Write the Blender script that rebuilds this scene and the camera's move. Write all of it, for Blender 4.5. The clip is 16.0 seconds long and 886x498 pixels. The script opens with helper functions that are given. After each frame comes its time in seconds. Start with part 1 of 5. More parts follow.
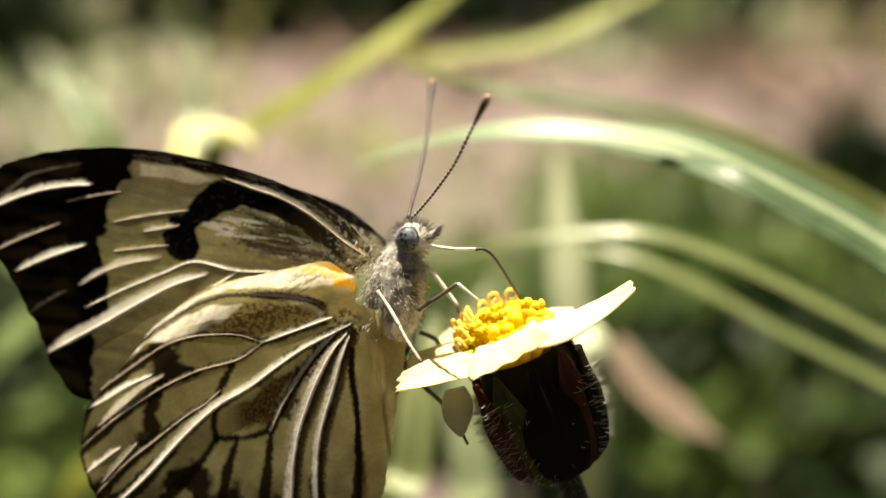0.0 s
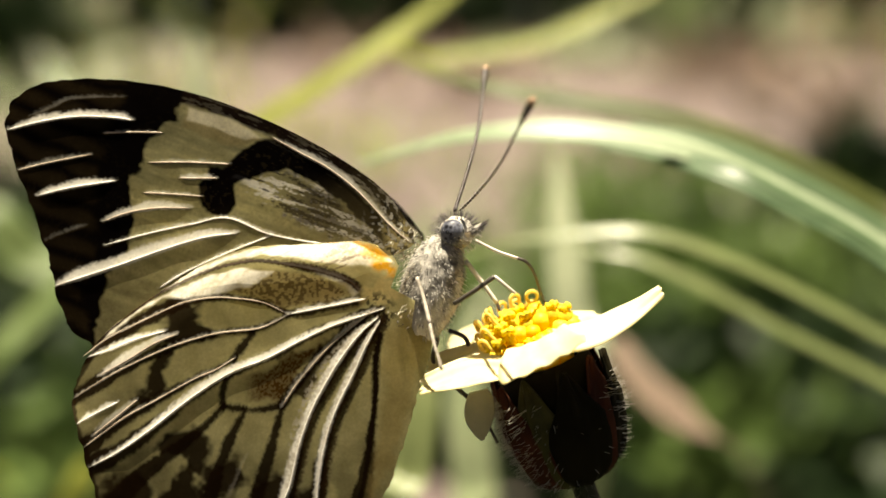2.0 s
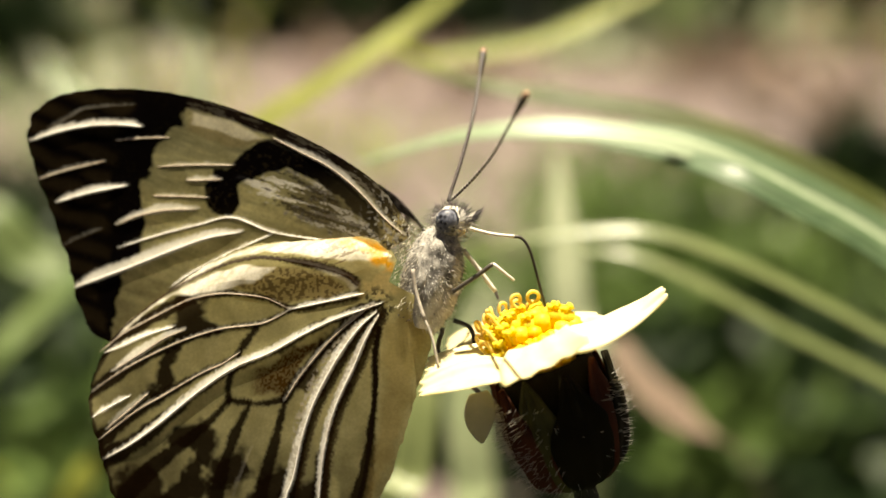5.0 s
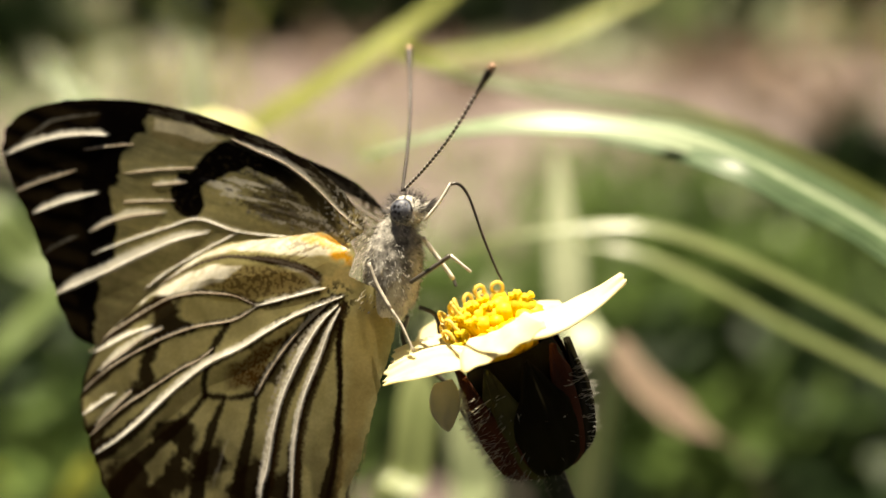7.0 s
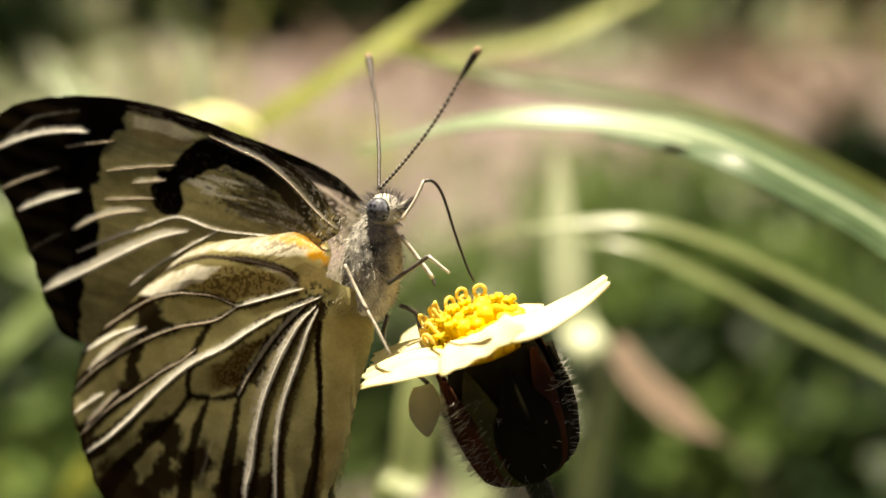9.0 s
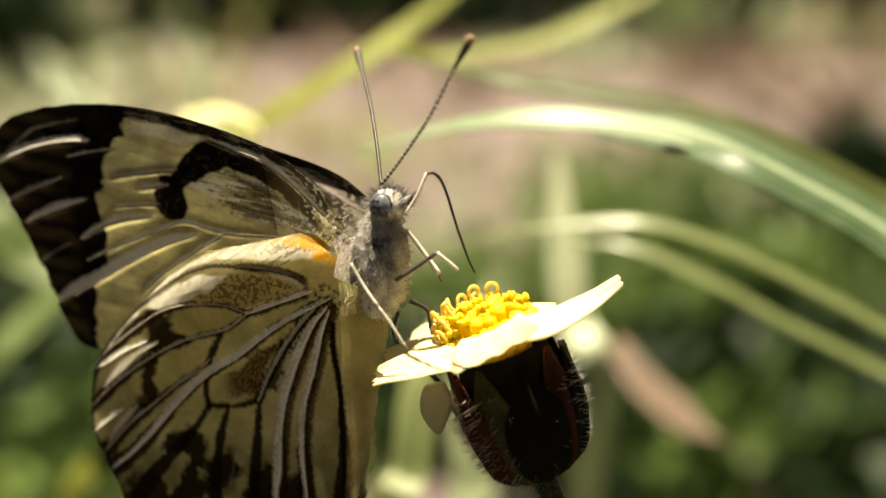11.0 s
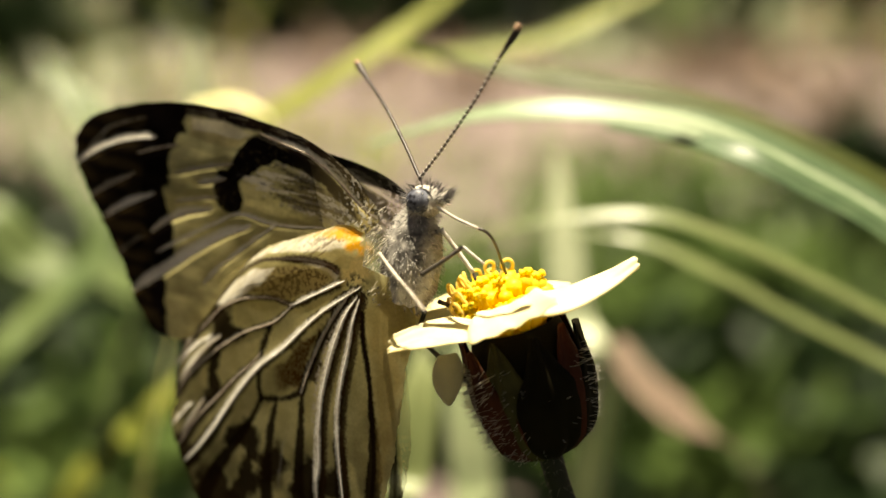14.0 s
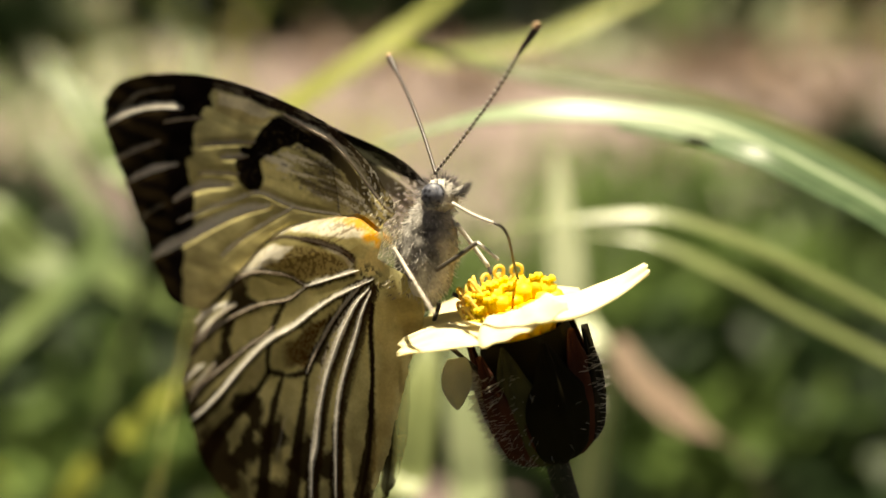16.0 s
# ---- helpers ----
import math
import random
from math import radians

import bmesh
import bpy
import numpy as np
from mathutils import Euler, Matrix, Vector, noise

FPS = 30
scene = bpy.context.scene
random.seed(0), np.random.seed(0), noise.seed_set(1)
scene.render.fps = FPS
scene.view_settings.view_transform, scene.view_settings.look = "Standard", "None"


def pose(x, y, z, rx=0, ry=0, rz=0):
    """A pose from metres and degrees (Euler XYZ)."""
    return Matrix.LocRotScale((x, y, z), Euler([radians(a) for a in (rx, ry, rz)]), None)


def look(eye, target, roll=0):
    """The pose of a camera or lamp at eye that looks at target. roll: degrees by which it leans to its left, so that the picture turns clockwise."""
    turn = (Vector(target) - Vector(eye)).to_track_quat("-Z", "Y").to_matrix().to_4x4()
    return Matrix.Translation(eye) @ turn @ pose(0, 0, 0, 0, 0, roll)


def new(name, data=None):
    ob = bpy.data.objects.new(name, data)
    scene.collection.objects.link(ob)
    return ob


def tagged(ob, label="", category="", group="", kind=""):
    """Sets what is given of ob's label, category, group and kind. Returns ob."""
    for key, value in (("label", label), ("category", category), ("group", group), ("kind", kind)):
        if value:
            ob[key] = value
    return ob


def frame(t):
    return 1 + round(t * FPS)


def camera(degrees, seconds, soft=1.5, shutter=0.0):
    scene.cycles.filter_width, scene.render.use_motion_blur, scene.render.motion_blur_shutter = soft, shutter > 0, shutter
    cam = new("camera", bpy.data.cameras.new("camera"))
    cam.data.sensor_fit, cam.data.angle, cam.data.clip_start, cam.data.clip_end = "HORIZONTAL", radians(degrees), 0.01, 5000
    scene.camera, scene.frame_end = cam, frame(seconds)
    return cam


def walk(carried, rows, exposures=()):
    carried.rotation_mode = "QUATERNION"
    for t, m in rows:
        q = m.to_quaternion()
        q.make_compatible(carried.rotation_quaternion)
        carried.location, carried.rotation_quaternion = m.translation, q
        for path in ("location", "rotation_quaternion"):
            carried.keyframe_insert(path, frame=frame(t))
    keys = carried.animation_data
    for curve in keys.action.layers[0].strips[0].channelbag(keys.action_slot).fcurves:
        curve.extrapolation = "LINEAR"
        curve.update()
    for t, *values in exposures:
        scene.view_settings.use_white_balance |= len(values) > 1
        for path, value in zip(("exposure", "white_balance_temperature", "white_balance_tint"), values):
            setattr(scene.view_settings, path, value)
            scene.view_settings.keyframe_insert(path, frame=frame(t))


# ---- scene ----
# The place: a sunny patch of soil and grass, seen from a few centimetres. Design grid: 28 units to the millimetre,
# u to the right, v down, in the plane of sharp focus; z in millimetres towards the lens.
cam = camera(40, 16.0, soft=1.6)
FOCUS = 0.028 / math.tan(radians(20.0))
CENTRE = Vector((0, 0, 0.18))
SPACE = Matrix.Translation(CENTRE) @ pose(0, 0, 0, 70, 0, 0)
LENS = SPACE @ Matrix.Translation((0, 0, FOCUS))
walk(cam, [(0, LENS), (16, LENS)], exposures=[(0, 1.7, 7950, 6), (7, 1.7, 8100, 6), (12, 1.71, 8450, 5), (16, 1.74, 8450, 5)])
cam.data.dof.use_dof = True
cam.data.dof.focus_distance = FOCUS + 0.0006
cam.data.dof.aperture_fstop = 14.0

# ---- world and sun ----
TO_SUN = (SPACE.to_3x3() @ Vector((-0.04, 0.96, 0.13))).normalized()
world = bpy.data.worlds.new("world")
scene.world = world
world.use_nodes = True
sky = world.node_tree.nodes.new("ShaderNodeTexSky")
sky.sky_type, sky.sun_disc = "NISHITA", False
sky.sun_elevation = math.asin(TO_SUN.z)
sky.sun_rotation = math.atan2(TO_SUN.x, TO_SUN.y)
world.node_tree.links.new(sky.outputs[0], world.node_tree.nodes["Background"].inputs[0])
world.node_tree.nodes["Background"].inputs[1].default_value = 0.0075
sun = new("sun", bpy.data.lights.new("sun", "SUN"))
sun.data.energy, sun.data.angle, sun.data.color = 5.0, radians(0.5), (1.0, 0.95, 0.86)
sun.matrix_world = look((0, 0, 2), Vector((0, 0, 2)) - TO_SUN)


# ---- geometry helpers ----
MM = 0.001


def at(u, v, z=0.0):
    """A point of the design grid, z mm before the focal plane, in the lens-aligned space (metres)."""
    k = (FOCUS - z * MM) / FOCUS * MM / 28.0
    return Vector(((u - 784) * k, (441 - v) * k, z * MM))


def spot(u, v, z):
    """The same in the world."""
    return SPACE @ at(u, v, z)


def ground_spot(u, v):
    eye, way = LENS.translation, spot(u, v, 0) - LENS.translation
    return eye + way * (-eye.z / way.z)


def spline(points, n):
    """n points along a smooth curve through the given ones."""
    p = [Vector(q) for q in points]
    p = [2 * p[0] - p[1]] + p + [2 * p[-1] - p[-2]]
    out = []
    for i in range(n):
        s = i / (n - 1) * (len(p) - 3)
        k = min(int(s), len(p) - 4)
        t = s - k
        a, b, c, d = p[k:k + 4]
        out.append(0.5 * (2 * b + (c - a) * t + (2 * a - 5 * b + 4 * c - d) * t * t + (3 * b - a - 3 * c + d) * t ** 3))
    return out


def mesh_of(name, verts, faces, material, smooth=True):
    me = bpy.data.meshes.new(name)
    me.from_pydata([tuple(v) for v in verts], [], faces)
    me.materials.append(material)
    if smooth:
        me.polygons.foreach_set("use_smooth", [True] * len(me.polygons))
    me.update()
    return me


def part(name, me, parent, label=""):
    ob = new(name, me)
    ob.parent = parent
    return tagged(ob, label=label)


def thing(name, label, category, m=None, group="", kind=""):
    ob = new(name)
    ob.empty_display_size = 0.002
    if m is not None:
        ob.matrix_world = m
    return tagged(ob, label, category, group, kind)


def tube_data(path, radii, sides=8, flat=1.0):
    """Verts and faces of a closed tube along a path."""
    verts, faces, n = [], [], len(path)
    up = Vector((0.13, 0.21, 0.97))
    for i, p in enumerate(path):
        d = (path[min(i + 1, n - 1)] - path[max(i - 1, 0)]).normalized()
        a = d.cross(up).normalized()
        b = a.cross(d)
        for k in range(sides):
            w = 2 * math.pi * k / sides
            verts.append(p + radii[i] * (math.cos(w) * a + flat * math.sin(w) * b))
    for i in range(n - 1):
        for k in range(sides):
            q = (k + 1) % sides
            faces.append((i * sides + k, i * sides + q, (i + 1) * sides + q, (i + 1) * sides + k))
    faces.append(tuple(range(sides))[::-1])
    faces.append(tuple((n - 1) * sides + k for k in range(sides)))
    return verts, faces


def tube(name, path, radii, material, sides=8, flat=1.0):
    return mesh_of(name, *tube_data(path, radii, sides, flat), material)


def ribbon(name, path, widths, material, fold=0.25, thick=0.00012, face=Vector((0, -0.4, 1)), twist=0.0):
    """A grass blade: a channelled strip of five columns with a keel and real thickness."""
    verts, faces, n = [], [], len(path)
    prof = ((-1.0, 0.0), (-0.55, -0.6), (0.0, -1.0), (0.55, -0.6), (1.0, 0.0))
    for i, p in enumerate(path):
        d = (path[min(i + 1, n - 1)] - path[max(i - 1, 0)]).normalized()
        a = d.cross(face).normalized()
        a = Matrix.Rotation(twist * i / n, 3, d) @ a
        b = a.cross(d)
        h = widths[i] * 0.5
        for s, q in prof:
            verts.append(p + a * s * h + b * (q * fold * h + thick * 0.5))
        for s, q in prof:
            verts.append(p + a * s * h + b * (q * fold * h - thick * 0.5))
    for i in range(n - 1):
        o, e = i * 10, i * 10 + 10
        for k in range(4):
            faces.append((o + k, o + k + 1, e + k + 1, e + k))
            faces.append((o + 5 + k + 1, o + 5 + k, e + 5 + k, e + 5 + k + 1))
        faces.append((o, e, e + 5, o + 5))
        faces.append((o + 4, o + 9, e + 9, e + 4))
    return mesh_of(name, verts, faces, material)


def turn(x, y, z):
    """A rotation from a rotation vector in degrees."""
    v = Vector((radians(x), radians(y), radians(z)))
    return Matrix.Rotation(v.length, 4, v.normalized()) if v.length > 1e-9 else Matrix.Identity(4)


def aim(x, y, z):
    """The turn that points +y along the given way."""
    return Vector((0, 1, 0)).rotation_difference(Vector((x, y, z))).to_matrix().to_4x4()


def bent(way, before):
    """The turn that points +y along the way, with +x on the outer side of the bend from the way before."""
    y = way.normalized()
    x = (before - y * before.dot(y)).normalized()
    return Matrix((x, y, x.cross(y))).transposed().to_4x4()


# ---- materials ----
def material(name, build):
    m = bpy.data.materials.new(name)
    m.use_nodes = True
    build(m.node_tree, m.node_tree.nodes["Principled BSDF"])
    return m


def node(tree, kind, **values):
    n = tree.nodes.new(kind)
    for k, v in values.items():
        n.inputs[k].default_value = v
    return n


def noisy(tree, scale, detail=4.0, coords="Object", stretch=None, rough=0.6):
    c = tree.nodes.new("ShaderNodeTexCoord")
    n = node(tree, "ShaderNodeTexNoise", Scale=scale, Detail=detail, Roughness=rough)
    if stretch:
        mp = tree.nodes.new("ShaderNodeMapping")
        mp.inputs["Scale"].default_value = stretch
        tree.links.new(c.outputs[coords], mp.inputs[0])
        tree.links.new(mp.outputs[0], n.inputs["Vector"])
    else:
        tree.links.new(c.outputs[coords], n.inputs["Vector"])
    return n


def ramp(tree, source, stops):
    r = tree.nodes.new("ShaderNodeValToRGB")
    e = r.color_ramp.elements
    while len(e) < len(stops):
        e.new(0.5)
    for k, (p, c) in enumerate(stops):
        e[k].position, e[k].color = p, (*c, 1)
    tree.links.new(source, r.inputs[0])
    return r


def bump(tree, bsdf, source, strength, distance):
    b = node(tree, "ShaderNodeBump", Strength=strength, Distance=distance)
    tree.links.new(source, b.inputs["Height"])
    tree.links.new(b.outputs[0], bsdf.inputs["Normal"])
    return b


def mottled(name, low, high, scale, rough=0.7, detail=5.0, spec=0.3, bumpy=0.3, depth=0.0001, translucent=0.0, stretch=None, gain=(0.3, 0.7)):
    """A surface of two tones mixed by grain, with a coarser drift, relief and optional light passing through."""
    def build(tree, bsdf):
        n = noisy(tree, scale, detail, stretch=stretch)
        wide = noisy(tree, scale * 0.17, 2.0)
        mix = node(tree, "ShaderNodeMath")
        mix.operation = "MULTIPLY_ADD"
        mix.inputs[1].default_value = 0.45
        tree.links.new(wide.outputs["Fac"], mix.inputs[0])
        half = node(tree, "ShaderNodeMath")
        half.operation = "MULTIPLY"
        half.inputs[1].default_value = 0.55
        tree.links.new(n.outputs["Fac"], half.inputs[0])
        tree.links.new(half.outputs[0], mix.inputs[2])
        r = ramp(tree, mix.outputs[0], ((gain[0], low), (gain[1], high)))
        tree.links.new(r.outputs[0], bsdf.inputs["Base Color"])
        bsdf.inputs["Roughness"].default_value = rough
        bsdf.inputs["Specular IOR Level"].default_value = spec
        if bumpy:
            bump(tree, bsdf, n.outputs["Fac"], bumpy, depth)
        if translucent:
            t = tree.nodes.new("ShaderNodeBsdfTranslucent")
            tree.links.new(r.outputs[0], t.inputs[0])
            m = node(tree, "ShaderNodeMixShader", Fac=translucent)
            tree.links.new(bsdf.outputs[0], m.inputs[1])
            tree.links.new(t.outputs[0], m.inputs[2])
            tree.links.new(m.outputs[0], tree.nodes["Material Output"].inputs[0])
    return material(name, build)


def wing_material(name, clear):
    def build(tree, bsdf):
        a = tree.nodes.new("ShaderNodeAttribute")
        a.attribute_name = "pattern"
        grain = noisy(tree, 5200, 3.0)
        wide = noisy(tree, 700, 3.0)
        g = ramp(tree, grain.outputs["Fac"], ((0.3, (0.88, 0.87, 0.85)), (0.7, (1.06, 1.05, 1.03))))
        w = ramp(tree, wide.outputs["Fac"], ((0.3, (0.8, 0.78, 0.72)), (0.7, (1.05, 1.05, 1.05))))
        m1 = node(tree, "ShaderNodeMixRGB", Fac=1.0)
        m1.blend_type = "MULTIPLY"
        m2 = node(tree, "ShaderNodeMixRGB", Fac=1.0)
        m2.blend_type = "MULTIPLY"
        tree.links.new(a.outputs["Color"], m1.inputs[1])
        tree.links.new(g.outputs[0], m1.inputs[2])
        tree.links.new(m1.outputs[0], m2.inputs[1])
        tree.links.new(w.outputs[0], m2.inputs[2])
        tree.links.new(m2.outputs[0], bsdf.inputs["Base Color"])
        bsdf.inputs["Roughness"].default_value = 0.45
        # satin where the pale scales lie close, dull elsewhere
        satin = node(tree, "ShaderNodeMapRange")
        for k, q in enumerate((0.42, 0.75, 1.0, 0.03)):
            satin.inputs[k + 1].default_value = q
        tree.links.new(a.outputs["Alpha"], satin.inputs[0])
        tree.links.new(satin.outputs[0], bsdf.inputs["Specular IOR Level"])
        bump(tree, bsdf, grain.outputs["Fac"], 0.25, 0.00005)
        t = tree.nodes.new("ShaderNodeBsdfTranslucent")
        tree.links.new(m2.outputs[0], t.inputs[0])
        mx = node(tree, "ShaderNodeMixShader", Fac=0.5)
        tree.links.new(a.outputs["Alpha"], mx.inputs[0])
        tree.links.new(bsdf.outputs[0], mx.inputs[1])
        tree.links.new(t.outputs[0], mx.inputs[2])
        if clear:
            # added clearness: sun goes straight through the pale cells to the wings before them
            share = node(tree, "ShaderNodeMath")
            share.operation = "MULTIPLY"
            share.inputs[1].default_value = clear
            lum = tree.nodes.new("ShaderNodeRGBToBW")
            tree.links.new(a.outputs["Color"], lum.inputs[0])
            tree.links.new(lum.outputs[0], share.inputs[0])
            thin = tree.nodes.new("ShaderNodeBsdfTransparent")
            m3 = node(tree, "ShaderNodeMixShader", Fac=0.0)
            tree.links.new(share.outputs[0], m3.inputs[0])
            tree.links.new(mx.outputs[0], m3.inputs[1])
            tree.links.new(thin.outputs[0], m3.inputs[2])
            mx = m3
        tree.links.new(mx.outputs[0], tree.nodes["Material Output"].inputs[0])
    return material(name, build)


WING = wing_material("wing_scales", 0.0)
# far wings only, made clear so that sun reaches the near pair
WING_CLEAR = wing_material("clear_wing_scales", 1.3)
# near-white base carries the sun glint of the raised veins
VEIN_GLINT = mottled("glint_white_vein", (0.5, 0.42, 0.32), (0.93, 0.9, 0.84), 1500, rough=0.4, spec=0.5, gain=(0.32, 0.5), bumpy=0.4, translucent=0.25)
VEIN_TAN = mottled("tan_vein", (0.2, 0.14, 0.09), (0.55, 0.47, 0.38), 2600, rough=0.4, spec=0.5)
VEIN_DARK = mottled("dark_vein", (0.05, 0.026, 0.01), (0.16, 0.09, 0.04), 3000, rough=0.6, translucent=0.4)
FUR = mottled("grey_fur", (0.05, 0.046, 0.042), (0.58, 0.55, 0.5), 1100, rough=0.85, spec=0.1, bumpy=0.8, depth=0.0002, gain=(0.36, 0.66))
HAIR_PALE = mottled("pale_hair", (0.45, 0.43, 0.4), (0.8, 0.78, 0.73), 900, rough=0.5, translucent=0.3)
HAIR_DIM = mottled("fine_bristle", (0.3, 0.28, 0.22), (0.5, 0.47, 0.38), 900, rough=0.5, translucent=0.3)
HAIR_CREAM = mottled("cream_hair", (0.6, 0.55, 0.42), (0.82, 0.78, 0.66), 1200, rough=0.6, translucent=0.3)
HAIR_DARK = mottled("dark_hair", (0.02, 0.02, 0.025), (0.12, 0.11, 0.11), 900, rough=0.5)
def eye_material():
    def build(tree, bsdf):
        c = tree.nodes.new("ShaderNodeTexCoord")
        v = node(tree, "ShaderNodeTexVoronoi", Scale=2600.0)
        tree.links.new(c.outputs["Object"], v.inputs["Vector"])
        r = ramp(tree, v.outputs["Distance"], ((0.28, (0.008, 0.008, 0.012)), (0.5, (0.17, 0.18, 0.22))))
        n = noisy(tree, 1100, 2.0)
        k = ramp(tree, n.outputs["Fac"], ((0.35, (0.25, 0.25, 0.28)), (0.65, (1, 1, 1))))
        m = node(tree, "ShaderNodeMixRGB", Fac=1.0)
        m.blend_type = "MULTIPLY"
        tree.links.new(r.outputs[0], m.inputs[1])
        tree.links.new(k.outputs[0], m.inputs[2])
        tree.links.new(m.outputs[0], bsdf.inputs["Base Color"])
        bsdf.inputs["Roughness"].default_value = 0.42
        bsdf.inputs["Specular IOR Level"].default_value = 0.2
    return material("spotted_eye", build)


EYE = eye_material()
ANT_DARK = mottled("antenna_black", (0.012, 0.01, 0.01), (0.06, 0.045, 0.04), 3000, rough=0.4)
ANT_PALE = mottled("antenna_white", (0.45, 0.42, 0.38), (0.75, 0.72, 0.66), 3000, rough=0.5)
ANT_TIP = mottled("antenna_rust", (0.22, 0.12, 0.07), (0.45, 0.3, 0.2), 3000, rough=0.5)
PETAL_DULL = mottled("withered_petal", (0.5, 0.5, 0.36), (0.7, 0.68, 0.52), 700, rough=0.6, translucent=0.6, bumpy=0.3)
PETAL = mottled("cream_petal", (0.84, 0.74, 0.4), (0.9, 0.85, 0.62), 900, rough=0.55, translucent=0.45, bumpy=0.2)
FLORET = mottled("yellow_floret", (0.94, 0.68, 0.03), (0.97, 0.86, 0.12), 900, rough=0.5, translucent=0.45, bumpy=0.2)
# deeper orange holds the shadow in the hollows of the disc
FLORET_HOLLOW = mottled("hollow_orange_floret", (0.88, 0.42, 0.01), (0.95, 0.62, 0.03), 900, rough=0.5, translucent=0.3, bumpy=0.2)
STIGMA = mottled("yellow_stigma", (0.9, 0.66, 0.1), (0.96, 0.84, 0.36), 1500, rough=0.5, translucent=0.45)
BRACT = mottled("brown_black_bract", (0.003, 0.002, 0.001), (0.014, 0.012, 0.004), 330, rough=0.8, spec=0.06, bumpy=0.5)
BRACT_RED = mottled("maroon_bract", (0.01, 0.003, 0.001), (0.09, 0.024, 0.009), 330, rough=0.7, spec=0.12, bumpy=0.5)
BRACT_GREEN = mottled("olive_bract", (0.01, 0.011, 0.003), (0.09, 0.088, 0.026), 330, rough=0.7, spec=0.12, bumpy=0.5)
STEM = mottled("green_stem", (0.008, 0.014, 0.004), (0.02, 0.03, 0.009), 700, rough=0.6)
LEG_DARK = mottled("leg_black", (0.015, 0.013, 0.012), (0.1, 0.085, 0.07), 2500, rough=0.4)
LEG_GREY = mottled("leg_grey", (0.12, 0.1, 0.085), (0.62, 0.56, 0.48), 2200, rough=0.5)
LEG_PALE = mottled("leg_pale", (0.5, 0.46, 0.4), (0.8, 0.76, 0.7), 2500, rough=0.4)
BLADE_PALE = mottled("pale_green_blade", (0.32, 0.39, 0.22), (0.6, 0.62, 0.46), 180, rough=0.42, spec=0.6, translucent=0.3, stretch=(1, 1, 6))
BLADE_SAGE = mottled("sage_blade", (0.2, 0.27, 0.13), (0.4, 0.44, 0.27), 180, rough=0.42, spec=0.6, translucent=0.3, stretch=(1, 1, 6))
# pale base stands for the long highlight on the arching blade
BLADE_GLOSS = mottled("glossy_green_blade", (0.18, 0.25, 0.14), (0.38, 0.44, 0.31), 170, rough=0.46, spec=0.7, translucent=0.25, stretch=(1, 1, 6))
BLADE_GREEN = mottled("green_blade", (0.09, 0.15, 0.05), (0.2, 0.26, 0.1), 160, rough=0.4, spec=0.5, translucent=0.42)
BLADE_DARK = mottled("dark_olive_blade", (0.025, 0.034, 0.006), (0.062, 0.075, 0.012), 160, rough=0.55, translucent=0.1)
BLADE_LIME = mottled("lime_blade", (0.13, 0.17, 0.06), (0.28, 0.32, 0.14), 160, rough=0.36, spec=0.9, translucent=0.35)
BLADE_OLIVE = mottled("olive_blade", (0.16, 0.2, 0.03), (0.34, 0.36, 0.08), 160, rough=0.5, translucent=0.35)
BLADE_TEAL = mottled("blue_green_blade", (0.045, 0.09, 0.04), (0.12, 0.18, 0.09), 160, rough=0.48, spec=0.6, translucent=0.3, stretch=(1, 1, 6))
CURL_LEAF = mottled("pale_yellow_leaf", (0.84, 0.82, 0.42), (0.93, 0.91, 0.62), 160, rough=0.5, translucent=0.5)
DRY = mottled("dry_leaf", (0.15, 0.105, 0.08), (0.32, 0.24, 0.185), 130, rough=0.7, translucent=0.15)
SOIL = mottled("pinkish_soil", (0.05, 0.038, 0.036), (0.205, 0.158, 0.152), 22, rough=0.9, bumpy=0.6, depth=0.004)
# near-black green: the shade among low plants is in this leaf colour
LEAF_SHADE = mottled("shade_dark_leaf", (0.005, 0.013, 0.004), (0.022, 0.046, 0.013), 60, rough=0.5, translucent=0.2)
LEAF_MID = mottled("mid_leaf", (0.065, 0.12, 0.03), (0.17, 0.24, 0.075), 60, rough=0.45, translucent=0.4)

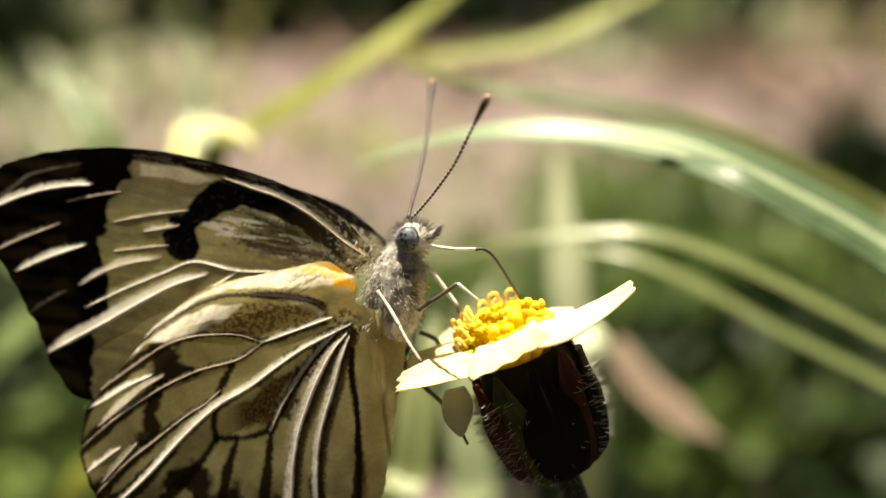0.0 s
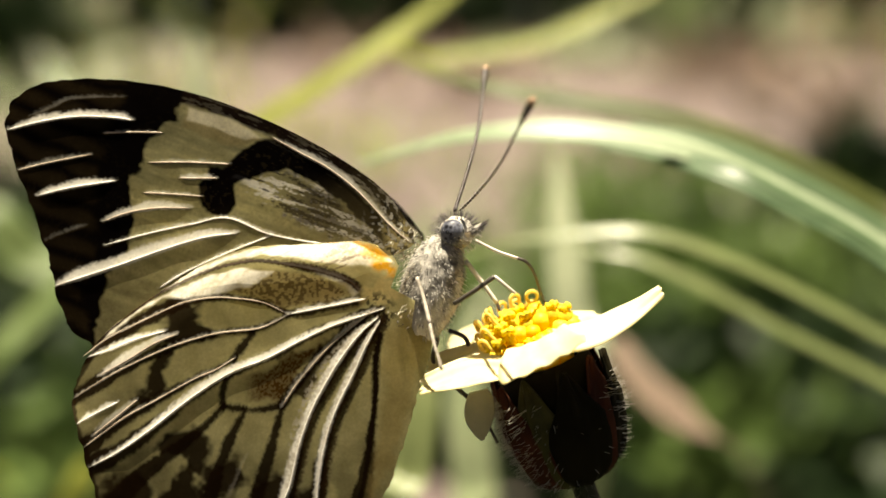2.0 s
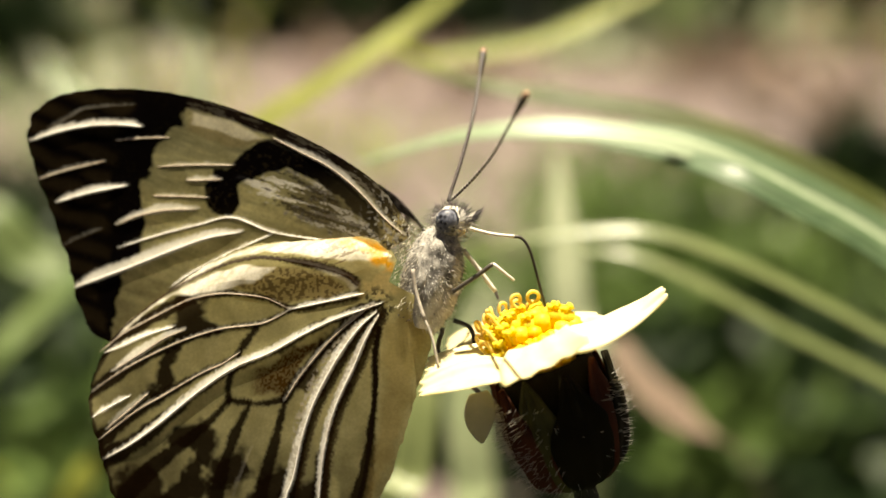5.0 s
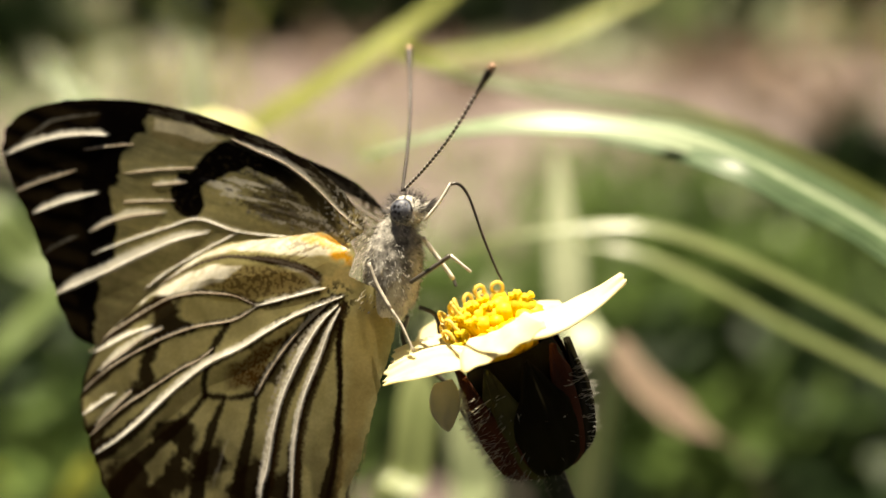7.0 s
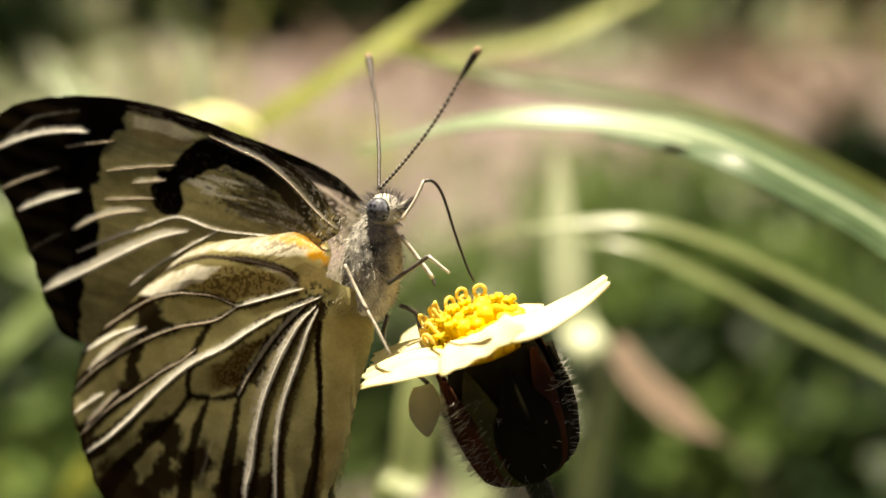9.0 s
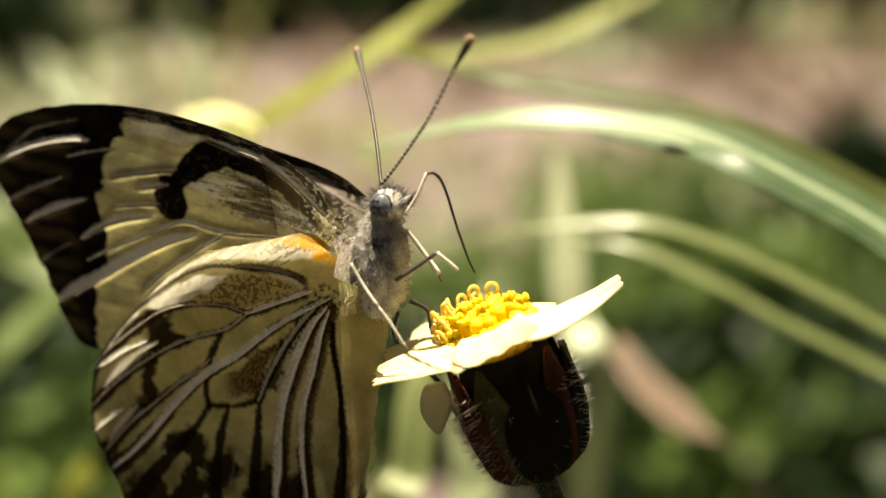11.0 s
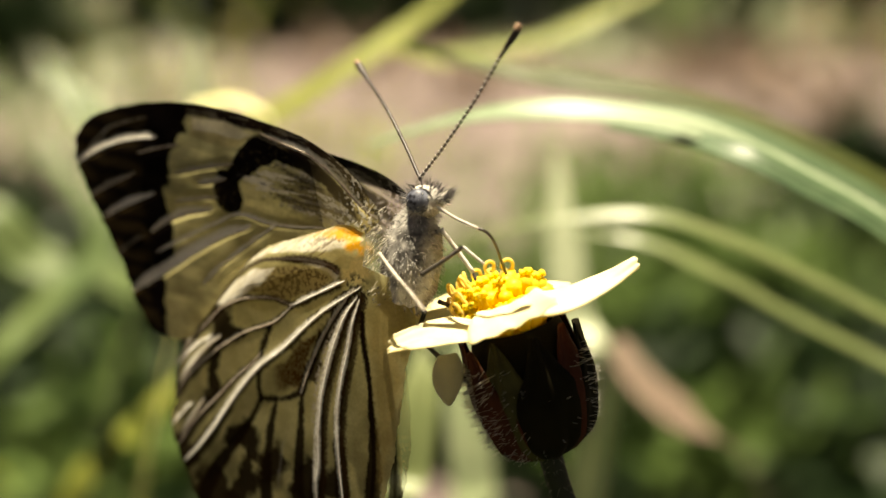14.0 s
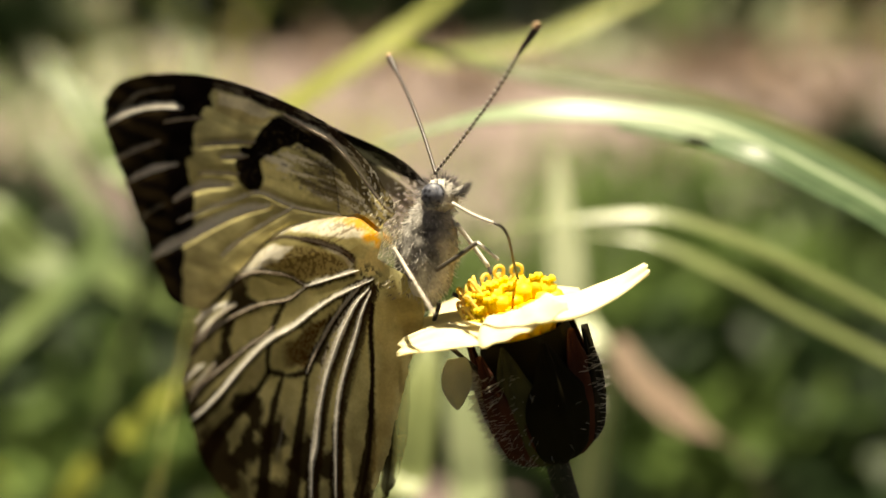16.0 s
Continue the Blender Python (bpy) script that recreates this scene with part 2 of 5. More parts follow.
# ---- rows ----
BUTTERFLY = [
    (0, 4.316, -6.903, 4.853, -4.139, -2.972, -3.643),
    (0.5, -2.525, -9.674, 1.398, -3.423, -3.14, -3.731),
    (1, -3.101, -8.107, -0.059, -2.835, -2.981, -3.312),
    (1.5, -4.363, -5.895, -1.781, -2.236, -2.633, -2.71),
    (2, -2.098, -3.002, -2.843, -1.795, -2.297, -1.615),
    (2.5, -1.294, -4.254, -2.884, -1.447, -2.163, -1.311),
    (3, -0.313, -2.991, -1.964, -1.302, -2.214, -1.096),
    (3.5, -0.645, -0.726, 0.297, -1.356, -2.115, -1.584),
    (4, -3.554, -3.269, 0.922, -1.386, -2.135, -1.39),
    (6.5, -0.716, -14.769, 4.248, -3.479, -1.332, -3.595),
    (7, 1.573, -16.464, 5.921, -4.297, -1.253, -3.486),
    (7.5, 2.5, -18.352, 6.687, -4.879, -1.227, -3.192),
    (8, 4.084, -18.792, 5.271, -5.108, -1.297, -2.742),
    (8.5, 5.532, -18.726, 4.731, -5.343, -1.305, -2.326),
    (9, 6.608, -19.661, 5.98, -5.59, -1.137, -2.06),
    (11.5, 6.464, -24.74, 11.434, -4.859, -1.03, -0.803),
    (12, 3.663, -29.502, 13.36, -4.725, -1.355, -1.048),
    (12.5, 1.3, -35.979, 14.441, -4.305, -1.666, -1.605),
    (13, 2.5, -37.372, 14.429, -3.79, -1.753, -1.622),
    (13.5, 2.507, -36.47, 10.057, -3.373, -1.536, -0.634),
    (14, 0.447, -31.987, 4.44, -2.888, -0.669, -1.208),
    (14.5, 5.831, -29.483, 4.041, -2.657, -0.485, -1.295),
    (15, 6.083, -31.174, 2.945, -2.422, -0.325, -1.303),
    (15.5, 7.06, -33.543, 3.905, -2.267, -0.251, -1.258),
    (16, 5.233, -33.702, 2.568, -1.919, -0.149, -1.157),
]
FORE_WING = [
    (0, -2.739, 1.948, 7.003),
    (0.5, 2.604, 1.280, 6.299),
    (1, 3.910, 1.973, 6.707),
    (1.5, 4.529, 2.444, 6.429),
    (2, 2.303, 3.045, 4.901),
    (2.5, 1.223, 1.525, 3.456),
    (3, 0.336, 0.912, 1.502),
    (3.5, 0.678, 0.330, -0.274),
    (4, 2.539, 0.818, 1.907),
    (6.5, 1.734, 2.690, 0.377),
    (7, 0.580, 4.185, 0.622),
    (7.5, 0.078, 4.760, 0.606),
    (8, -0.699, 4.746, 1.196),
    (8.5, -1.409, 4.223, 1.184),
    (9, -2.015, 3.953, 0.929),
    (11.5, 3.129, 3.900, -0.619),
    (12, 3.442, 3.294, 2.547),
    (12.5, 3.423, 1.822, 4.529),
    (13, 5.098, 0.852, 4.414),
    (13.5, 11.908, 2.317, 3.308),
    (14, 7.837, 2.862, 3.978),
    (14.5, 6.874, 3.479, 2.551),
    (15, 4.938, 2.352, 3.314),
    (15.5, 4.822, 2.486, 1.241),
    (16, 3.983, 1.966, 2.081),
]
HIND_WING = [
    (0, -1.541, 0.200, 6.600),
    (0.5, 3.058, -1.000, 6.500),
    (1, 3.252, 0.040, 7.451),
    (1.5, 3.534, 0.801, 6.962),
    (2, 2.061, 1.453, 5.328),
    (2.5, 1.514, 1.201, 4.062),
    (3, 0.779, 0.511, 2.016),
    (3.5, 0.663, 0.294, -0.295),
    (4, 2.446, 0.438, 1.669),
    (6.5, 0.120, 1.878, -0.126),
    (7, -1.403, 1.863, -0.079),
    (7.5, -1.484, 1.457, -0.195),
    (8, -2.345, 0.780, 0.586),
    (8.5, -3.059, 0.632, 1.070),
    (9, -3.527, 1.077, 0.778),
    (11.5, 3.216, 3.964, 0.597),
    (12, 1.232, 1.978, 4.340),
    (12.5, -1.261, 0.428, 6.675),
    (13, 3.545, -1.719, 7.183),
    (13.5, 8.791, -4.712, 6.607),
    (14, 1.976, -2.981, 7.544),
    (14.5, 5.410, -1.245, 6.313),
    (15, 2.794, -1.175, 6.747),
    (15.5, 2.157, -2.035, 3.998),
    (16, -2.513, -4.373, 3.735),
]
ANTENNA_FAR = [
    (0, 0.113, 0.711, -0.693),
    (0.5, 0.046, 0.802, -0.596),
    (1, 0.042, 0.801, -0.597),
    (1.5, 0.056, 0.84, -0.54),
    (2, 0.118, 0.82, -0.56),
    (2.5, 0.119, 0.823, -0.556),
    (3, 0.169, 0.813, -0.557),
    (3.5, 0.218, 0.828, -0.517),
    (4, 0.218, 0.851, -0.478),
    (6.5, 0.001, 0.827, -0.562),
    (7, -0.054, 0.8, -0.598),
    (7.5, -0.156, 0.749, -0.644),
    (8, -0.182, 0.716, -0.674),
    (8.5, -0.209, 0.702, -0.681),
    (9, -0.233, 0.695, -0.68),
    (11.5, -0.308, 0.729, -0.611),
    (12, -0.372, 0.755, -0.541),
    (12.5, -0.457, 0.802, -0.385),
    (13, -0.528, 0.763, -0.372),
    (13.5, -0.607, 0.689, -0.395),
    (14, -0.586, 0.711, -0.389),
    (14.5, -0.567, 0.632, -0.529),
    (15, -0.578, 0.652, -0.49),
    (15.5, -0.588, 0.639, -0.496),
    (16, -0.575, 0.648, -0.5),
]
ANTENNA_NEAR = [
    (0, 0.54, 0.594, 0.596),
    (0.5, 0.556, 0.553, 0.62),
    (1, 0.527, 0.539, 0.657),
    (1.5, 0.459, 0.499, 0.735),
    (2, 0.37, 0.495, 0.786),
    (2.5, 0.38, 0.498, 0.78),
    (3, 0.383, 0.501, 0.776),
    (3.5, 0.361, 0.483, 0.798),
    (4, 0.406, 0.44, 0.801),
    (6.5, 0.656, 0.499, 0.566),
    (7, 0.701, 0.54, 0.465),
    (7.5, 0.717, 0.58, 0.387),
    (8, 0.724, 0.609, 0.324),
    (8.5, 0.721, 0.633, 0.282),
    (9, 0.732, 0.645, 0.222),
    (11.5, 0.759, 0.611, 0.226),
    (12, 0.798, 0.589, 0.128),
    (12.5, 0.817, 0.577, 0.021),
    (13, 0.789, 0.61, -0.081),
    (13.5, 0.738, 0.673, -0.034),
    (14, 0.714, 0.698, 0.051),
    (14.5, 0.695, 0.713, 0.091),
    (15, 0.693, 0.719, 0.053),
    (15.5, 0.695, 0.719, 0.022),
    (16, 0.711, 0.703, 0.025),
]
PROBOSCIS_BASE = [
    (0, 0.984, -0.158, -0.08),
    (0.5, 0.971, -0.197, -0.133),
    (1, 0.934, -0.342, -0.102),
    (1.5, 0.948, -0.312, -0.065),
    (2, 0.937, -0.349, -0.001),
    (2.5, 0.905, -0.364, 0.223),
    (3, 0.866, -0.309, 0.393),
    (3.5, 0.962, -0.268, 0.052),
    (4, 0.955, -0.296, -0.006),
    (6.5, 0.885, 0.432, -0.171),
    (7, 0.646, 0.751, -0.138),
    (7.5, 0.563, 0.813, -0.146),
    (8, 0.926, 0.217, -0.308),
    (8.5, 0.765, 0.582, -0.276),
    (9, 0.554, 0.801, -0.226),
    (11.5, 0.58, 0.771, -0.265),
    (12, 0.872, 0.11, -0.477),
    (12.5, 0.8, -0.162, -0.577),
    (13, 0.662, -0.536, -0.524),
    (13.5, 0.683, -0.537, -0.496),
    (14, 0.724, -0.534, -0.438),
    (14.5, 0.772, -0.519, -0.365),
    (15, 0.752, -0.542, -0.375),
    (15.5, 0.761, -0.494, -0.42),
    (16, 0.818, -0.48, -0.317),
]
PROBOSCIS_TIP = [
    (0, 6.727, 2.512, 0.583, 0.464, -0.755, -0.464),
    (0.5, 6.692, 2.407, 0.44, 0.389, -0.7, -0.599),
    (1, 6.592, 2.015, 0.525, 0.403, -0.685, -0.608),
    (1.5, 6.63, 2.098, 0.625, 0.381, -0.584, -0.717),
    (2, 6.601, 1.998, 0.797, 0.353, -0.534, -0.769),
    (2.5, 6.512, 1.957, 1.401, 0.301, -0.513, -0.804),
    (3, 6.409, 2.105, 1.86, 0.34, -0.576, -0.743),
    (3.5, 6.668, 2.217, 0.94, 0.438, -0.877, -0.2),
    (4, 6.649, 2.14, 0.784, 0.418, -0.839, -0.348),
    (6.5, 6.461, 4.106, 0.339, 0.232, -0.962, -0.144),
    (7, 5.814, 4.966, 0.426, 0.3, -0.921, -0.249),
    (7.5, 5.591, 5.135, 0.405, 0.314, -0.923, -0.225),
    (8, 6.571, 3.526, -0.032, 0.32, -0.899, -0.298),
    (8.5, 6.136, 4.51, 0.056, 0.334, -0.92, -0.204),
    (9, 5.567, 5.102, 0.189, 0.252, -0.945, -0.21),
    (11.5, 5.635, 5.02, 0.085, 0.041, -0.921, -0.388),
    (12, 6.424, 3.236, -0.488, -0.149, -0.824, -0.547),
    (12.5, 6.231, 2.501, -0.759, -0.255, -0.721, -0.645),
    (13, 5.858, 1.492, -0.614, -0.06, -0.644, -0.763),
    (13.5, 5.913, 1.489, -0.538, -0.243, -0.378, -0.893),
    (14, 6.024, 1.499, -0.382, -0.12, -0.616, -0.779),
    (14.5, 6.156, 1.537, -0.186, -0.124, -0.696, -0.707),
    (15, 6.101, 1.477, -0.213, -0.114, -0.717, -0.688),
    (15.5, 6.125, 1.605, -0.335, -0.154, -0.738, -0.657),
    (16, 6.279, 1.642, -0.055, -0.169, -0.709, -0.685),
]
MID_LEG = [
    (0, 0.463, -0.627, 0.627),
    (0.5, 0.454, -0.746, 0.486),
    (1, 0.424, -0.764, 0.487),
    (1.5, 0.399, -0.764, 0.507),
    (2, 0.308, -0.846, 0.436),
    (2.5, 0.276, -0.883, 0.38),
    (3, 0.222, -0.911, 0.347),
    (3.5, 0.144, -0.985, 0.094),
    (4, 0.172, -0.985, 0.032),
    (6.5, 0.372, -0.923, 0.102),
    (7, 0.397, -0.915, 0.074),
    (7.5, 0.351, -0.936, -0.027),
    (8, 0.407, -0.908, 0.103),
    (8.5, 0.451, -0.867, 0.214),
    (9, 0.45, -0.863, 0.229),
    (11.5, 0.518, -0.842, 0.149),
    (12, 0.608, -0.781, 0.141),
    (12.5, 0.669, -0.728, 0.148),
    (13, 0.726, -0.633, 0.268),
    (13.5, 0.768, -0.545, 0.338),
    (14, 0.726, -0.564, 0.393),
    (14.5, 0.699, -0.538, 0.471),
    (15, 0.712, -0.527, 0.463),
    (15.5, 0.712, -0.555, 0.43),
    (16, 0.705, -0.573, 0.418),
]
FLOWER = [
    (0, -1.6, -8.873, 0.686, 6.093, -10.062, -2.433),
    (0.5, -3.064, -6.076, 0.268, 6.416, -10.259, -2.318),
    (1, -2.728, -5.135, -0.083, 6.712, -10.25, -1.883),
    (1.5, -2.031, -2.911, -0.938, 7.069, -10.184, -1.905),
    (2, -1.34, -1.909, -1.005, 7.469, -10.194, -1.381),
    (2.5, -0.944, -1.229, -0.829, 7.719, -10.268, -0.76),
    (3, -0.335, 0.072, 0.045, 7.94, -10.447, -0.254),
    (3.5, 0.15, 0.149, 0.013, 8.063, -10.491, 0.074),
    (4, -0.191, -0.02, -0.816, 8.011, -10.421, 0.018),
    (6.5, -2.567, -3.348, -0.26, 5.834, -9.635, -0.827),
    (7, -2.656, -3.553, 0.375, 5.262, -9.505, -1.23),
    (7.5, 0.013, -3.455, 1.13, 4.763, -9.374, -0.692),
    (8, -0.419, -3.687, 0.856, 4.431, -9.616, -0.711),
    (8.5, -5.896, -5.49, 0.254, 4.197, -9.825, 0.199),
    (9, -3.533, -4.547, 0.156, 3.982, -9.627, 0.332),
    (11.5, -3.03, -3.596, -1.039, 4.938, -9.468, 0.27),
    (12, 0.023, -2.43, -1.414, 5.144, -9.144, -0.065),
    (12.5, 8.043, -2.814, -1.823, 5.263, -8.686, -0.39),
    (13, -2.025, -5.229, -3.077, 5.34, -8.877, 0.543),
    (13.5, -1.178, -4.102, -3.29, 5.442, -8.446, -0.005),
    (14, -3.984, -2.451, -3.565, 5.447, -8.048, -0.145),
    (14.5, -3.596, -2.588, -3.349, 5.7, -8.145, -0.517),
    (15, -4.528, -1.855, -3.51, 5.746, -8.176, -0.246),
    (15.5, -2.858, -4.479, -4.146, 5.836, -8.19, -0.079),
    (16, -4.353, -1.658, -4.378, 5.996, -8.361, -0.144),
]
# ---- end of rows ----


# ---- ground ----
def ground():
    verts, faces = [], []
    n = 90
    rng = random.Random(3)
    def axis(k):
        s = (k / n) * 2 - 1
        return math.copysign(abs(s) ** 3 * 60 + abs(s) * 0.9, s)
    for j in range(n + 1):
        for i in range(n + 1):
            x, y = axis(i), axis(j) + 0.5
            h = 0.012 * noise.noise(Vector((x * 9, y * 9, 0))) + 0.005 * noise.noise(Vector((x * 37, y * 37, 3)))
            verts.append((x, y, h if abs(x) < 3 and abs(y) < 3 else 0))
    for j in range(n):
        for i in range(n):
            a = j * (n + 1) + i
            faces.append((a, a + 1, a + n + 2, a + n + 1))
    tagged(new("ground", mesh_of("ground", verts, faces, SOIL)), "dry pinkish brown bare soil in sunlight", "ground", kind="structure")


ground()


# ---- butterfly ----
ROOT = Vector((-1.3929, -2.1071, -1.8)) * MM


def loc(u, v, z=0.0):
    """A point of the design grid in the butterfly's own space."""
    return at(u, v, z) - ROOT


def dist_poly(pu, pv, line):
    """Distance of grid points from a polyline."""
    best = np.full(pu.shape, 1e9)
    for (a, b), (c, d) in zip(line, line[1:]):
        ex, ey = c - a, d - b
        t = np.clip(((pu - a) * ex + (pv - b) * ey) / (ex * ex + ey * ey), 0, 1)
        best = np.minimum(best, np.hypot(pu - a - t * ex, pv - b - t * ey))
    return best


def inside(pu, pv, poly):
    """How far inside a polygon (positive) or outside (negative)."""
    odd = np.zeros(pu.shape, bool)
    for (a, b), (c, d) in zip(poly, poly[1:] + poly[:1]):
        hit = ((b > pv) != (d > pv)) & (pu < (c - a) * (pv - b) / (d - b + 1e-9) + a)
        odd ^= hit
    dd = dist_poly(pu, pv, poly + poly[:1])
    return np.where(odd, dd, -dd)


def smooth(x, lo, hi):
    t = np.clip((x - lo) / (hi - lo), 0, 1)
    return t * t * (3 - 2 * t)


def lumps(pu, pv, cell, seed):
    """Smooth value noise on the design grid, -1 to 1."""
    r = np.random.RandomState(seed).uniform(-1, 1, (160, 160))
    x, y = pu / cell + 40, pv / cell + 40
    i, j = np.floor(x).astype(int), np.floor(y).astype(int)
    fx, fy = x - i, y - j
    fx, fy = fx * fx * (3 - 2 * fx), fy * fy * (3 - 2 * fy)
    i, j = i % 159, j % 159
    return (r[i, j] * (1 - fx) + r[i + 1, j] * fx) * (1 - fy) + (r[i, j + 1] * (1 - fx) + r[i + 1, j + 1] * fx) * fy


def curve2(points, n=24):
    return [(p.x, p.y) for p in spline([(a, b, 0) for a, b in points], n)]


def lay(col, mask, colour):
    return col * (1 - mask[..., None]) + np.array(colour) * mask[..., None]


def wing_mesh(name, pole, outline, paint, relief, na, nr):
    """A wing blade: a fan of fine cells between its root and its outline, bowed and ridged, with its scale pattern."""
    rim = curve2(outline, na)
    ru, rv = np.array([q[0] for q in rim]), np.array([q[1] for q in rim])
    wob = 2.6 * lumps(ru, rv, 9, 41) + 2.4 * lumps(ru, rv, 22, 42)
    rim = [(a + w, b + w * 0.5) for (a, b), w in zip(rim, wob * smooth(np.hypot(ru - pole[0], rv - pole[1]), 60, 200))]
    u = np.array([[pole[0] + (a - pole[0]) * k / nr for a, b in rim] for k in range(nr + 1)])
    v = np.array([[pole[1] + (b - pole[1]) * k / nr for a, b in rim] for k in range(nr + 1)])
    edge = np.broadcast_to((np.arange(nr + 1) / nr)[:, None], u.shape)
    z = relief(u, v, edge)
    k = (FOCUS - z * MM) / FOCUS * MM / 28.0
    co = np.stack([(u - 784) * k - ROOT.x, (441 - v) * k - ROOT.y, z * MM - ROOT.z], -1).reshape(-1, 3)
    idx = np.arange(u.size).reshape(u.shape)
    q = np.stack([idx[:-1, :-1], idx[1:, :-1], idx[1:, 1:], idx[:-1, 1:]], -1).reshape(-1, 4)
    me = bpy.data.meshes.new(name)
    me.from_pydata(co.tolist(), [], q.tolist())
    col, glow = paint(u, v, edge)
    col = np.clip(col, 0.004, 0.95).reshape(-1, 3)
    at_ = me.color_attributes.new("pattern", "FLOAT_COLOR", "POINT")
    at_.data.foreach_set("color", np.concatenate([col, np.clip(glow, 0.05, 0.9).reshape(-1, 1)], 1).astype(np.float32).ravel())
    me.polygons.foreach_set("use_smooth", [True] * len(me.polygons))
    me.materials.append(WING)
    me.update()
    return me


CREAM, DARK, ORANGE = (0.67, 0.62, 0.33), (0.006, 0.004, 0.003), (0.93, 0.46, 0.04)
# PALE is near white, so it holds the glint of the veins too
BROWN, SMOKE, PALE = (0.02, 0.010, 0.004), (0.042, 0.029, 0.014), (0.93, 0.91, 0.85)
FORE_OUT = [(742, 405), (690, 330), (600, 262), (500, 206), (400, 162), (300, 132), (200, 118), (110, 120), (55, 140), (28, 190), (45, 270), (72, 350), (98, 440), (112, 510), (150, 575),
            (260, 590), (420, 560), (580, 500), (735, 435)]
HIND_OUT = [(722, 470), (705, 446), (660, 424), (590, 424), (500, 424), (420, 434), (340, 470), (260, 522), (190, 572), (150, 625), (130, 680), (138, 740), (155, 810), (175, 880), (235, 950), (330, 990),
            (450, 1000), (560, 985), (640, 930), (690, 850), (722, 770), (752, 680), (775, 600), (760, 540)]
# veins: course, half width of the pale scales and painted glint along them, how pale these are, and how high the pleat
# stands (mm)
FORE_VEINS = [
    ([(735, 425), (700, 392), (650, 335), (600, 292), (550, 262), (500, 232)], 5, 0.75, 0.07),
    ([(32, 201), (100, 187), (160, 182), (220, 186), (252, 192)], 8, 0.95, 0.2),
    ([(48, 273), (100, 262), (178, 250)], 4, 0.5, 0.06),
    ([(80, 319), (140, 307), (218, 298)], 6, 0.95, 0.18),
    ([(200, 213), (250, 213), (305, 216)], 2, 0.45, 0.03),
    ([(280, 268), (350, 270), (422, 276)], 3, 0.6, 0.05),
    ([(332, 297), (365, 299), (398, 300)], 5, 0.8, 0.07),
    ([(268, 321), (315, 325), (372, 331)], 3, 0.65, 0.05),
    ([(195, 369), (240, 355), (290, 349), (348, 351)], 8, 0.8, 0.16),
    ([(195, 411), (280, 392), (350, 380), (415, 371), (490, 403), (600, 427)], 3.2, 0.85, 0.06),
    ([(104, 480), (150, 467), (220, 447), (300, 422), (370, 404), (430, 398)], 9, 0.95, 0.21),
    ([(492, 404), (420, 430), (345, 460), (290, 490)], 3.2, 0.85, 0.06),
    ([(92, 398), (125, 386), (165, 374)], 3, 0.25, 0.03),
    ([(70, 178), (110, 165), (150, 150), (240, 150)], 3, 0.3, 0.03),
]
HIND_VEINS = [
    ([(648, 508), (632, 492), (590, 475), (540, 462), (480, 451), (440, 452), (390, 462), (340, 480), (285, 505), (215, 552), (160, 600)], 3, 0.1, 0.03),
    ([(522, 547), (480, 525), (430, 515), (390, 512), (340, 518), (300, 532), (250, 553), (200, 575), (152, 606)], 2.5, 0.5, 0.02),
    ([(522, 547), (590, 537), (660, 526)], 5, 0.95, 0.1),
    ([(522, 547), (495, 561), (463, 571), (400, 575), (350, 585), (300, 600), (240, 624), (190, 648), (132, 680)], 3, 0.7, 0.03),
    ([(463, 571), (440, 600), (425, 620), (412, 648), (400, 675), (400, 705)], 2, 0.0, 0.02),
    ([(425, 620), (390, 640), (350, 655), (280, 690), (220, 720), (148, 768)], 2.5, 0.55, 0.05),
    ([(690, 545), (600, 571), (540, 596), (480, 624), (412, 648), (340, 690), (270, 740), (210, 778), (155, 804)], 7, 1.0, 0.27),
    ([(400, 705), (370, 735), (330, 765), (280, 800), (240, 830), (200, 865), (182, 900)], 2, 0.0, 0.01),
    ([(400, 705), (440, 713), (470, 713), (505, 709)], 2, 0.0, 0.02),
    ([(438, 714), (412, 760), (390, 805), (372, 860), (345, 960)], 2, 0.0, 0.01),
    ([(505, 709), (492, 750), (472, 810), (452, 870), (425, 980)], 2, 0.0, 0.01),
    ([(505, 709), (535, 668), (575, 625), (615, 588), (675, 545)], 4, 0.6, 0.05),
    ([(680, 560), (650, 585), (618, 622), (590, 662), (556, 720), (532, 780), (512, 850), (496, 890), (480, 970)], 7, 1.0, 0.26),
    ([(684, 566), (660, 605), (632, 660), (602, 715), (582, 765), (566, 830), (548, 950)], 6, 0.95, 0.25),
    ([(684, 590), (673, 640), (671, 690), (660, 765), (641, 860), (612, 940)], 2, 0.0, 0.01),
    ([(302, 568), (250, 580), (200, 597), (160, 608)], 5, 0.95, 0.1),
    ([(322, 574), (280, 590), (240, 612), (182, 642)], 7, 0.8, 0.1),
    ([(212, 690), (180, 705), (137, 726)], 5, 0.95, 0.1),
    ([(246, 688), (215, 712), (165, 748)], 6, 0.6, 0.08),
    ([(440, 790), (420, 830), (398, 880)], 3, 0.15, 0.04),
]
HIND_DARK = (0, 1, 3, 4, 5, 7, 8, 9, 10, 14)


NEAR = {}


def near_line(u, v, line, n=40):
    """Distance from a smooth line, its sign (positive on the sunny side) and the share of the way along it."""
    key = (u.shape, float(u.flat[-5]), tuple(line))
    if key not in NEAR:
        NEAR[key] = trace_line(u, v, line, n)
    return NEAR[key]


